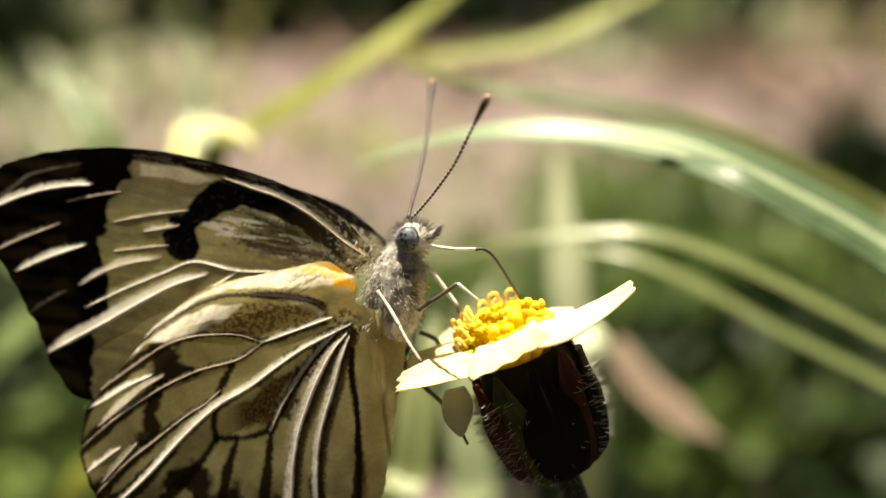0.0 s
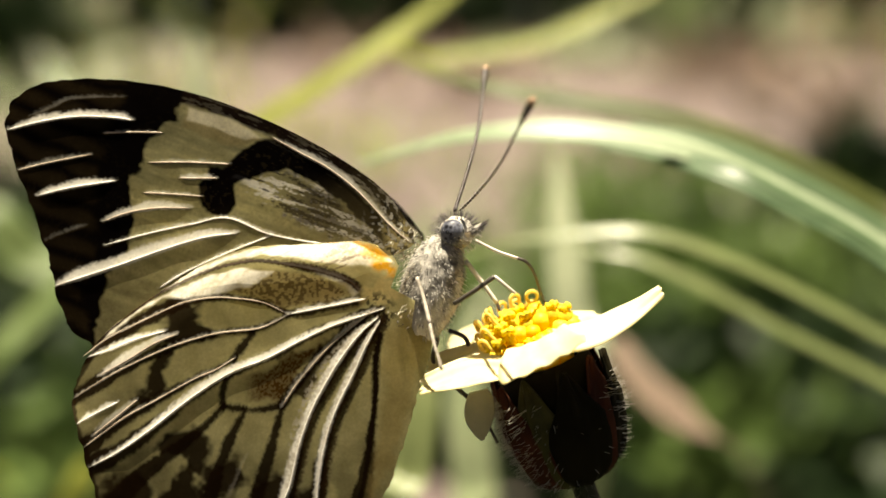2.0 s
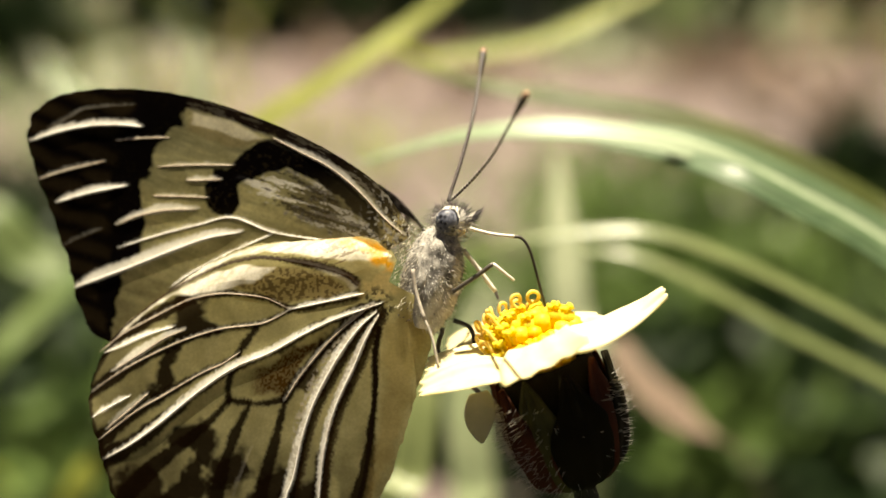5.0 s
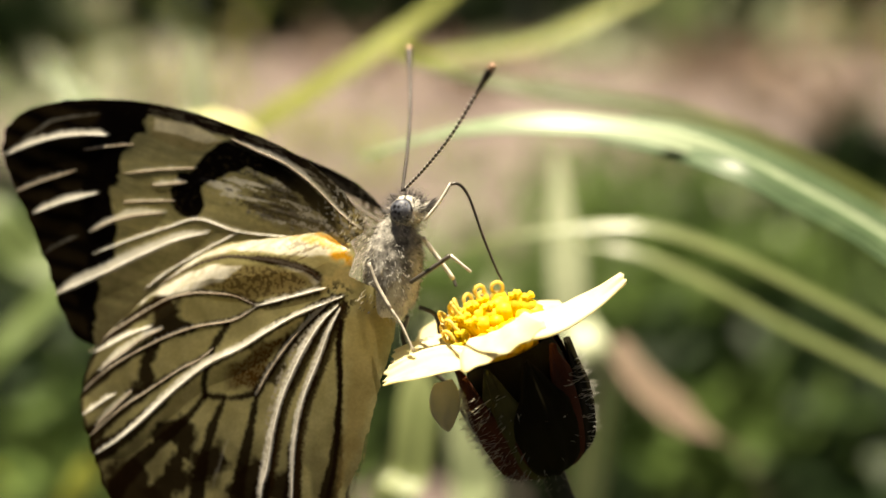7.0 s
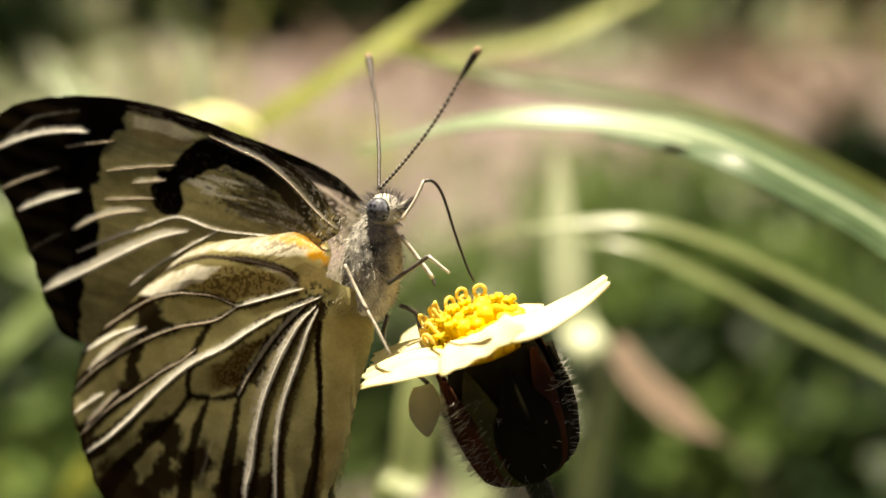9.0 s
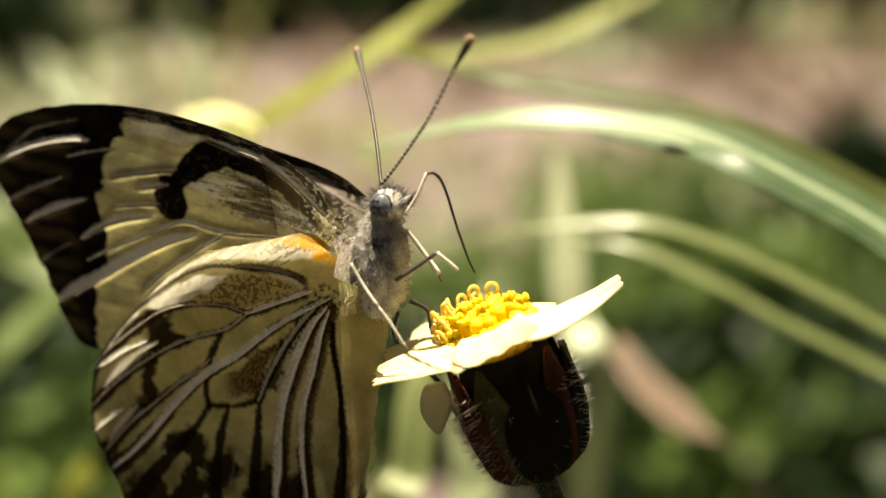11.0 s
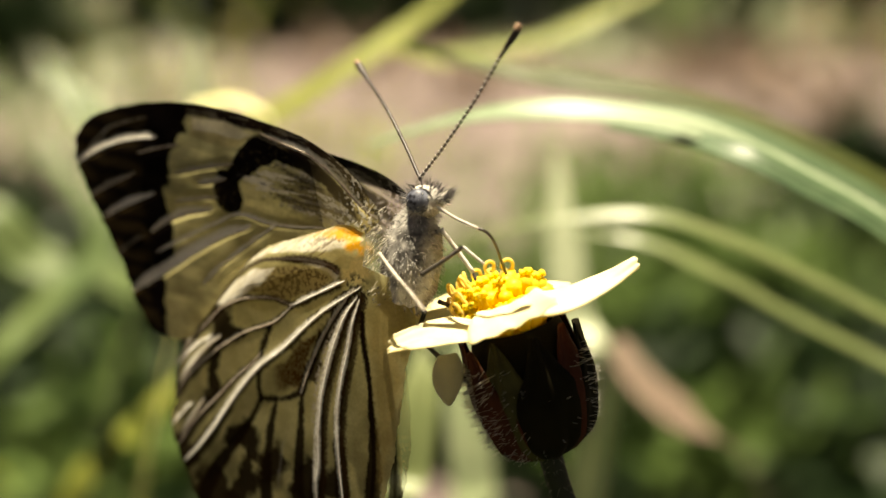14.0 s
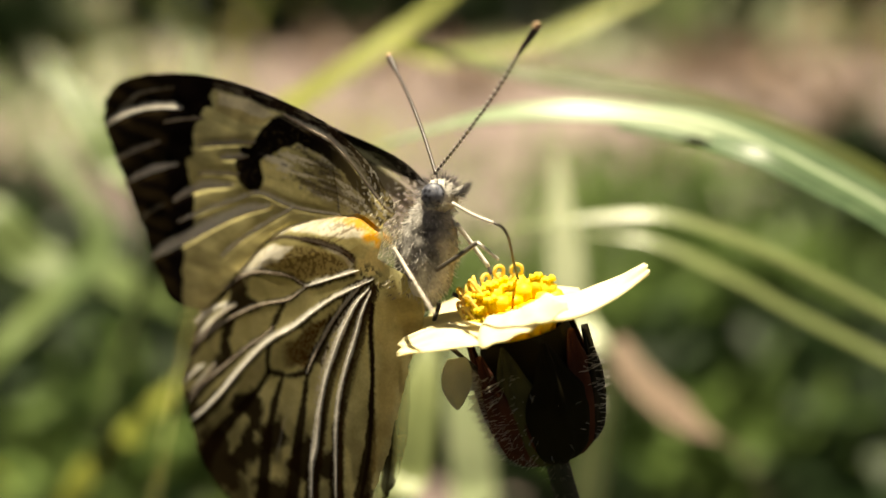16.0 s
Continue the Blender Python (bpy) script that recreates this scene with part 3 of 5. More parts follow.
def trace_line(u, v, line, n):
    c = curve2(line, n)
    best, along, side = np.full(u.shape, 1e9), np.zeros(u.shape), np.zeros(u.shape)
    for i, ((a, b), (e, f)) in enumerate(zip(c, c[1:])):
        ex, ey = e - a, f - b
        t = np.clip(((u - a) * ex + (v - b) * ey) / (ex * ex + ey * ey + 1e-9), 0, 1)
        d = np.hypot(u - a - t * ex, v - b - t * ey)
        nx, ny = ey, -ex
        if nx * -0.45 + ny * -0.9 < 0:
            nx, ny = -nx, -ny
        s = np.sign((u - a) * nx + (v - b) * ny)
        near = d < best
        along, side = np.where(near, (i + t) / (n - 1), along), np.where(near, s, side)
        best = np.minimum(best, d)
    return best, side, along


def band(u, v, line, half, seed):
    """Mask of pale scales and painted sun glint along a vein: crisp on one flank, feathered and streaky on the sunny
    one, thinning to the ends.
    """
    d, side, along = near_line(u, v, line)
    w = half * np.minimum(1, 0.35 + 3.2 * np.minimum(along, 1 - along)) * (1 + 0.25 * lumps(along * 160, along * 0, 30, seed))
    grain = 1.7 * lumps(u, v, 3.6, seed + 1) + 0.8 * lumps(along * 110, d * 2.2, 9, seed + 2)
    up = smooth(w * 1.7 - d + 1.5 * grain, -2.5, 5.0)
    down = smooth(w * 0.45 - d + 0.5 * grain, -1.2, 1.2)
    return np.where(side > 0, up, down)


def paint_fore(u, v, edge):
    n = lumps(u, v, 22, 1) * 7 + lumps(u, v, 8, 2) * 4
    fine = lumps(u, v, 3.2, 5)
    along, across = u * 0.93 + v * 0.37, v * 0.93 - u * 0.37
    col = np.broadcast_to(np.array(CREAM), (*u.shape, 3)).copy()
    col = col * (1 + 0.16 * lumps(u, v, 60, 54) + 0.26 * lumps(along * 0.2, across, 14, 55) + 0.14 * lumps(along * 0.2, across, 5, 56))[..., None]
    line = [(350, 120), (330, 195), (282, 222), (270, 268), (240, 298), (246, 375), (236, 420), (205, 450), (185, 520), (170, 600)]
    apex = inside(u, v, line + [(-60, 620), (-60, 60)])
    bar = inside(u, v, [(560, 228), (470, 235), (430, 262), (408, 282), (383, 276), (384, 300), (366, 310), (363, 335), (385, 362), (412, 371), (430, 345), (430, 312), (470, 298), (520, 287), (580, 318), (640, 372), (690, 425), (712, 418), (640, 330)])
    dust = inside(u, v, [(428, 300), (470, 292), (530, 292), (590, 325), (640, 370), (700, 430), (640, 428), (560, 398), (480, 350)])
    d_edge = dist_poly(u, v, curve2(FORE_OUT[:10], 50))
    # grey and black scales dusted over the cell, in rows along it
    streak = lumps(along * 0.14, across, 5.0, 8) + 0.7 * fine
    m = smooth(dust + 9 * lumps(u, v, 9, 9), -6, 12)
    col = lay(col, m * 0.7 * smooth(u + 0.8 * v, 700, 860), (0.07, 0.055, 0.04))
    col = lay(col, m * smooth(streak, -0.2, 0.2) * 0.9, (0.88, 0.85, 0.76))
    col = lay(col, m * smooth(lumps(along * 0.14, across, 4.4, 58) + 0.6 * fine, 0.2, 0.5) * 0.8, (0.03, 0.022, 0.018))
    col = lay(col, smooth(bar + n * 0.5, -3, 3), DARK)
    # dark front edge, with a pale patch between bar and tip
    col = lay(col, smooth(24 - d_edge + n * 0.5, -4, 5), (0.02, 0.012, 0.009))
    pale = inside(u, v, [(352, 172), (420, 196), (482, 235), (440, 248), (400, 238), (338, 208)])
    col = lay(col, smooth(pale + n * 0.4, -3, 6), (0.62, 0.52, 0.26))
    # sheen painted on the pale patch as a lighter streak
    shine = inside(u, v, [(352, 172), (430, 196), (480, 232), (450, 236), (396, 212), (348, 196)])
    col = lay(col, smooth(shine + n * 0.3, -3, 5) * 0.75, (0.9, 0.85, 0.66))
    fine_rows = lumps(u * 0.12 + v * 0.07, d_edge * 1.0, 3.2, 36) + 0.5 * fine
    col = lay(col, smooth(34 - d_edge, -4, 8) * smooth(fine_rows, 0.15, 0.5) * (0.2 + 0.5 * smooth(u, 520, 680)), (0.5, 0.46, 0.38))
    # darker olive brown towards the lower right
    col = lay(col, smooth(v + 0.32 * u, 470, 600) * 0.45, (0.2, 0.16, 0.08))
    dark = smooth(apex + n * 0.9, -4, 4)
    col = lay(col, dark, DARK)
    # smoky windows between the veins of the tip, outside the black band
    out = inside(u, v, [(20, 100), (250, 112), (240, 160), (205, 205), (192, 300), (185, 380), (178, 440), (160, 500), (170, 590), (20, 600)])
    rows = np.abs(((across + 9 * lumps(u, v, 40, 77)) / 43.0) % 1.0 - 0.5) * 2
    col = lay(col, smooth(out + n, -6, 14) * dark * smooth(1 - rows, 0.0, 0.8) * 0.75, SMOKE)
    col = lay(col, smooth(lumps(u, v, 4.2, 73) + 0.5 * lumps(u, v, 34, 74), 0.45, 0.8) * 0.18 * (1 - m) * (1 - 0.8 * dark), (0.16, 0.12, 0.06))
    base = inside(u, v, [(690, 395), (715, 385), (748, 405), (745, 480), (700, 440)])
    col = lay(col, smooth(base + n, -8, 10) * 0.85, (0.75, 0.63, 0.3))
    root = smooth(u + 0.5 * v, 830, 890)
    col = lay(col, root * smooth(lumps(u, v, 6.5, 33) + 0.6 * fine, 0.1, 0.45) * 0.8, (0.03, 0.025, 0.02))
    col = lay(col, root * smooth(lumps(u, v, 5.5, 34) + 0.6 * fine, 0.25, 0.55) * 0.7, PALE)
    gloss = np.maximum(m * smooth(streak, -0.2, 0.2) * 0.7, smooth(shine + n * 0.3, -3, 5) * 0.6)
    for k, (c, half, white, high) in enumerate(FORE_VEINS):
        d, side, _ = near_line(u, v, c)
        # brown vein edge and painted shade on the flank away from the sun
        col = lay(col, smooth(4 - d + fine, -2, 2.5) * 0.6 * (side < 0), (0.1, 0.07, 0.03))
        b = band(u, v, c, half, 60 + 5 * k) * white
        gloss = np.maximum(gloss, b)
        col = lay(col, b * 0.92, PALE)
    return col, 0.8 * (1 - 0.5 * gloss)


def paint_hind(u, v, edge):
    n = lumps(u, v, 24, 11) * 7 + lumps(u, v, 8, 12) * 4
    fine = lumps(u, v, 3.2, 15)
    col = np.broadcast_to(np.array(CREAM), (*u.shape, 3)).copy()
    col = col * (1 + 0.16 * lumps(u, v, 70, 52) + 0.12 * lumps(u, v, 28, 53))[..., None]
    # dark blots across the cells and smoky outer ends
    for blot in ([(372, 520), (318, 524), (310, 560), (290, 580), (330, 592), (382, 576), (350, 552)], [(305, 612), (272, 630), (262, 660), (240, 690), (268, 686), (292, 664), (282, 640)],
                 [(345, 742), (300, 752), (282, 778), (330, 790), (345, 815), (372, 790), (362, 760)], [(330, 815), (300, 850), (250, 880), (300, 905), (340, 870)],
                 [(420, 800), (372, 812), (352, 850), (400, 862), (430, 835)], [(495, 835), (455, 850), (432, 880), (470, 905), (505, 880)],
                 [(555, 850), (522, 862), (515, 900), (548, 905)], [(430, 930), (330, 920), (330, 990), (430, 1000)], [(250, 830), (185, 830), (180, 880), (225, 930), (290, 940), (270, 870)]):
        col = lay(col, smooth(inside(u, v, blot) + n * 1.2, -14, 2) * 0.96, BROWN)
    outer = smooth(edge + 0.06 * lumps(u, v, 30, 51), 0.72, 0.98) * smooth(-u, -560, -320)
    col = lay(col, np.clip(outer * 0.6 + 0.5 * smooth(v, 720, 900) * smooth(lumps(u, v, 36, 57), -0.4, 0.4), 0, 0.85), SMOKE)
    cell = inside(u, v, [(650, 562), (560, 604), (480, 640), (425, 655), (412, 690), (440, 706), (500, 700), (550, 640), (625, 575)])
    dusk = smooth(cell + n, -5, 10) * (0.75 + 0.25 * smooth(fine, -0.3, 0.3))
    col = lay(col, dusk * smooth(u, 425, 470), (0.13, 0.065, 0.015))
    col = lay(col, smooth(inside(u, v, [(660, 552), (600, 582), (540, 640), (520, 690), (545, 700), (580, 640), (650, 580)]) + n, -5, 6) * 0.9, (0.03, 0.016, 0.006))
    # brown courses of the veins, wider towards the rim
    for k in range(15):
        d, side, along = near_line(u, v, HIND_VEINS[k][0])
        w = (6.5 if k in HIND_DARK else 8.5) + 8.0 * smooth(edge, 0.55, 1.0) + 4.0 * smooth(v, 700, 850)
        if k == 0:
            w = 2.5 + 6.5 * smooth(u, 470, 600)
        col = lay(col, smooth(w + 1.6 * fine - d + n * 0.35, -3.5, 4.0) * 0.95, BROWN)
    # brown beside the two steep ribs, with their shadow side painted in
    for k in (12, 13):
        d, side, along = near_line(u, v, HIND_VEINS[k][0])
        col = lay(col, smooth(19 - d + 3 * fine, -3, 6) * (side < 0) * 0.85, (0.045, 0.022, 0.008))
    # golden scales with dark specks in the upper cell
    upper = inside(u, v, [(640, 515), (600, 488), (540, 472), (470, 462), (420, 470), (400, 502), (450, 512), (520, 538), (600, 530)])
    speck = smooth(lumps(u, v, 4.5, 71) + 0.7 * fine, -0.1, 0.35)
    col = lay(col, smooth(upper + n * 0.4, -2, 7) * 0.8, (0.5, 0.4, 0.2))
    col = lay(col, smooth(upper + n * 0.4, -2, 7) * speck * 0.7, (0.09, 0.055, 0.025))
    # satin front edge: sun sheen painted white on two pale folds
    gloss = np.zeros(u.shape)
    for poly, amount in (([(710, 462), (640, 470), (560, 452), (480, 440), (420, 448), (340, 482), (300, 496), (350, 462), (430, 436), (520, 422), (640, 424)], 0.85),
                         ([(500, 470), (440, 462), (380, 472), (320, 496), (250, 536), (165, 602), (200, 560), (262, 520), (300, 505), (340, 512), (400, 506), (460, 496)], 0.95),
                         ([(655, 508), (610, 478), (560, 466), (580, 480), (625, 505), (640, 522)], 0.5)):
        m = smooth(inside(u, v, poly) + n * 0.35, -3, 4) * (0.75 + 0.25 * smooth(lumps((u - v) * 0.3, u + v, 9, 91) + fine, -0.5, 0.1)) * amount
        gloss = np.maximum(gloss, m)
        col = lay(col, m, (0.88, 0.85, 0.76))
    rowsy = lumps((u - 0.35 * v) * 0.13, v + 0.35 * u, 4.5, 95) + 0.6 * fine
    edge_fold = smooth(inside(u, v, [(715, 470), (640, 485), (560, 462), (480, 448), (400, 455), (330, 488), (360, 455), (430, 432), (520, 420), (640, 420)]) + n * 0.4, -2, 5)
    col = lay(col, edge_fold * smooth(rowsy, 0.1, 0.45) * (0.4 + 0.4 * smooth(u, 560, 640)), (0.24, 0.17, 0.1))
    for k in (0, 1):
        d, side, along = near_line(u, v, HIND_VEINS[k][0])
        col = lay(col, smooth(3 + 2.5 * smooth(u, 430, 600) + 1.5 * fine - d, -1.5, 2.5) * 0.95, (0.05, 0.024, 0.009))
    # pale scales along the veins, sun glint painted in with them
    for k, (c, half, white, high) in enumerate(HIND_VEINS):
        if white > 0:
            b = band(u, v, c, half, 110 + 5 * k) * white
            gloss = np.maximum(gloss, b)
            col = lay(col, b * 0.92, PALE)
    # grey speckled scales on two ribs, with their sunlit flank painted in
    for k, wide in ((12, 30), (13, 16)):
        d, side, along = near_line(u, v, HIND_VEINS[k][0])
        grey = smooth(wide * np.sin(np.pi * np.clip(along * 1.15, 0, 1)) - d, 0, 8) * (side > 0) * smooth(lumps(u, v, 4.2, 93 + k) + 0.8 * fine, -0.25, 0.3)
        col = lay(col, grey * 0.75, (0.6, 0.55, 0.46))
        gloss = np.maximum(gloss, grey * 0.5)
    org = inside(u, v, [(724, 474), (705, 442), (660, 420), (590, 420), (540, 432), (610, 440), (660, 458), (688, 486), (716, 496)])
    col = lay(col, smooth(org + 8 * lumps(u, v, 12, 17), 0, 14) * (1 - 0.6 * smooth(-u, -660, -590)), ORANGE)
    col = lay(col, smooth(org, 2, 10) * smooth(lumps(u, v, 5, 96) + 0.6 * fine, 0.2, 0.5) * 0.35, (0.8, 0.66, 0.36))
    rootp = inside(u, v, [(725, 496), (690, 492), (655, 505), (655, 535), (690, 540), (722, 520)])
    col = lay(col, smooth(rootp + n, -6, 8) * 0.9, (0.82, 0.7, 0.36))
    knot = smooth(38 - np.hypot(u - 676, v - 552), -8, 10)
    col = lay(col, knot * smooth(lumps(u, v, 7, 35) + 0.6 * fine, 0.1, 0.4) * 0.8, (0.04, 0.03, 0.02))
    # golden inner fold, with dark courses
    gold = inside(u, v, [(684, 575), (676, 700), (630, 930), (690, 850), (722, 770), (752, 680), (775, 600), (740, 540)])
    col = lay(col, smooth(gold + n, -4, 20) * 0.6, (0.48, 0.37, 0.15))
    d, side, along = near_line(u, v, HIND_VEINS[14][0])
    col = lay(col, smooth(5 + fine - d, -2, 3) * 0.9, BROWN)
    rim = dist_poly(u, v, curve2(HIND_OUT[8:19], 60))
    col = lay(col, smooth(8 - rim + n * 0.5, -2, 4) * 0.85, BROWN)
    return col, 0.8 * (1 - 0.5 * gloss)


def pleats(u, v, veins):
    """Height of the folds: each climbs slowly from the sunny side to a crest on its vein and drops sharply behind it."""
    z = np.zeros(u.shape)
    for c, half, white, high in veins:
        d, side, along = near_line(u, v, c)
        ends = np.minimum(1, 0.2 + 5 * np.minimum(along, 1 - along))
        z = np.maximum(z, 0.68 * high * ends * np.where(side > 0, np.exp(-d / (5 + 0.75 * half)), np.exp(-(d / 6.0) ** 2)))
    return z


def relief_fore(u, v, edge):
    z = pleats(u, v, FORE_VEINS)
    return z - 0.25 - 1.5 * np.clip((725 - u) / 130, 0, 1) + 0.03 * lumps(u, v, 45, 21) * edge - 0.6 * (np.clip((260 - u) / 260, 0, 1)) ** 2


def relief_hind(u, v, edge):
    z = pleats(u, v, HIND_VEINS)
    bulge = inside(u, v, [(690, 470), (560, 440), (420, 450), (330, 500), (470, 540), (650, 530)])
    fold = -1.2 * np.clip((u - 690) / 80, 0, 1) ** 2 * np.clip((v - 520) / 60, 0, 1)
    top = dist_poly(u, v, curve2(HIND_OUT[1:11], 60))
    z = z - (0.95 + 0.5 * np.clip((480 - u) / 120, 0, 1)) * np.clip(1 - top / (48 + 22 * np.clip((480 - u) / 120, 0, 1)), 0, 1) ** 2
    return z + 0.15 * smooth(bulge, 0, 60) + 0.03 * lumps(u, v, 50, 22) * edge + fold + 0.15


def vein_tubes(veins, wing, relief):
    for k, (line, half, white, high) in enumerate(veins):
        n = 70
        c = curve2(line, n)
        uu, vv = np.array([p[0] for p in c]), np.array([p[1] for p in c])
        zz = relief(uu, vv, np.full(uu.shape, 0.8))
        path = [loc(a, b, z - (0.0 if white > 0.4 else 0.02)) for a, b, z in zip(uu, vv, zz)]
        r = 1.6 if white > 0.4 else 1.1
        rad = [r / 28 * MM * min(1.0, 0.25 + min(i, n - 1 - i) / 5) * (1 + 0.3 * noise.noise(Vector((i * 0.17, k * 7.1, 0)))) for i in range(n)]
        mat = VEIN_GLINT if white > 0.8 else VEIN_TAN if white > 0.4 else VEIN_DARK
        part("vein", tube("vein", path, rad, mat, 8, 0.25), wing, "raised pale wing vein with painted glint" if white > 0.8 else "thin tan wing vein" if white > 0.4 else "thin brown wing vein")


def hairs(name, seeds, length, radius, material, rng, droop=None):
    """Many tapered hairs in one mesh: each seed is a place and a way."""
    verts, faces = [], []
    for p, d in seeds:
        d = (d + Vector((rng.uniform(-.35, .35), rng.uniform(-.35, .35), rng.uniform(-.35, .35)))).normalized()
        L, r = length * rng.uniform(0.5, 1.2), radius * rng.uniform(0.7, 1.2)
        a = d.orthogonal().normalized()
        b = d.cross(a)
        mid = p + d * L * 0.55 + (droop or Vector((0, 0, 0))) * L * 0.15
        end = p + d * L + (droop or Vector((0, 0, 0))) * L * 0.5
        o = len(verts)
        for q, s in ((p, 1.0), (mid, 0.7)):
            for k in range(3):
                w = 2.094 * k
                verts.append(q + r * s * (math.cos(w) * a + math.sin(w) * b))
        verts.append(end)
        for k in range(3):
            m = (k + 1) % 3
            faces += [(o + k, o + m, o + 3 + m, o + 3 + k), (o + 3 + k, o + 3 + m, o + 6)]
    return mesh_of(name, verts, faces, material)


def blob(name, centre, axes, material, wobble=0.0, rings=14, seed=0.0, spin=None):
    """A rounded body: an ellipsoid with an uneven skin."""
    verts, faces = [], []
    seg = rings * 2
    spin = spin or Matrix.Identity(3)
    for i in range(rings + 1):
        th = math.pi * i / rings
        for k in range(seg):
            ph = 2 * math.pi * k / seg
            n = Vector((math.sin(th) * math.cos(ph), math.sin(th) * math.sin(ph), math.cos(th)))
            w = 1 + wobble * noise.noise(n * 3.1 + Vector((seed, seed, seed)))
            verts.append(centre + spin @ Vector((n.x * axes[0] * w, n.y * axes[1] * w, n.z * axes[2] * w)))
    for i in range(rings):
        for k in range(seg):
            q = (k + 1) % seg
            faces.append((i * seg + k, (i + 1) * seg + k, (i + 1) * seg + q, i * seg + q))
    return mesh_of(name, verts, faces, material)


def surface_seeds(centre, axes, count, rng, spin=None, keep=None, lean=None):
    spin = spin or Matrix.Identity(3)
    out = []
    while len(out) < count:
        n = Vector((rng.gauss(0, 1), rng.gauss(0, 1), rng.gauss(0, 1))).normalized()
        if keep and not keep(n):
            continue
        p = centre + spin @ Vector((n.x * axes[0], n.y * axes[1], n.z * axes[2]))
        d = spin @ Vector((n.x / axes[0], n.y / axes[1], n.z / axes[2])).normalized()
        out.append((p, (d + (lean or Vector((0, 0, 0)))).normalized()))
    return out


def antenna(name, butterfly, pale):
    """Ringed shaft with a club, along +y from its socket."""
    rod = thing_part(name, butterfly, "slender ringed butterfly antenna with a dark club")
    n = 34
    g = 1.0 if pale else 13.2 / 11.7
    path = spline([(0, 0, 0), (0.00025, 0.003 * g, 0.0002), (0.0003, 0.0062 * g, 0.0003), (0, 0.0095 * g, 0.0001), (-0.0002, 0.0117 * g, 0)], n * 3 + 1)
    for k in range(3):
        lo, hi = (0, 78) if k == 0 else ((76, 98) if k == 1 else (97, 102))
        seg = path[lo:hi]
        rad = []
        for i in range(lo, lo + len(seg)):
            s = i / (n * 3)
            thin = 0.09 if pale else 0.115
            base = thin if s < 0.74 else thin + 0.13 * math.sin(min(1, (s - 0.74) / 0.2) * math.pi / 2) * (1 if s < 0.97 else 0.75)
            rad.append(base * MM * (1.1 if i % 3 else 0.92))
        part(("shaft", "club", "tip")[k], tube("shaft", seg, rad, (ANT_DARK, ANT_DARK, ANT_TIP)[k], 8), rod, ("black antenna shaft", "thick dark antenna club", "rusty antenna tip")[k])
    ringv, ringf = [], []
    for i in range(2, 76, 3):
        v, f = tube_data([path[i].lerp(path[i + 1], 0.2), path[i].lerp(path[i + 1], 0.7)], [(0.103 if pale else 0.096) * MM] * 2, 8)
        o = len(ringv)
        ringv += v
        ringf += [tuple(o + a for a in q) for q in f]
    part("pale_rings", mesh_of("pale_rings", ringv, ringf, ANT_PALE), rod, "white rings along the antenna shaft")
    return rod


def thing_part(name, parent, label=""):
    ob = new(name)
    ob.empty_display_size = 0.001
    ob.parent = parent
    return tagged(ob, label=label)


def pivoted(name, me, parent, hinge, label):
    """A mesh part whose own origin lies at its hinge."""
    me.transform(Matrix.Translation(-hinge))
    ob = part(name, me, parent, label)
    ob.location = hinge
    return ob


FORE_RIM, FORE_RINGS = 600, 320
FORE_HINGE = Vector((-1.6429, 0.5714, -0.3)) * MM - ROOT
HIND_HINGE = Vector((-3.0, -2.4643, -0.3)) * MM - ROOT
SOCKET = Vector((1.1244, 2.7566, -1.2)) * MM - ROOT
PROBOSCIS_ROOT = Vector((3.9615, 2.9392, 0.8)) * MM
HIP = Vector((0.2589, 0.4417, 2.4)) * MM


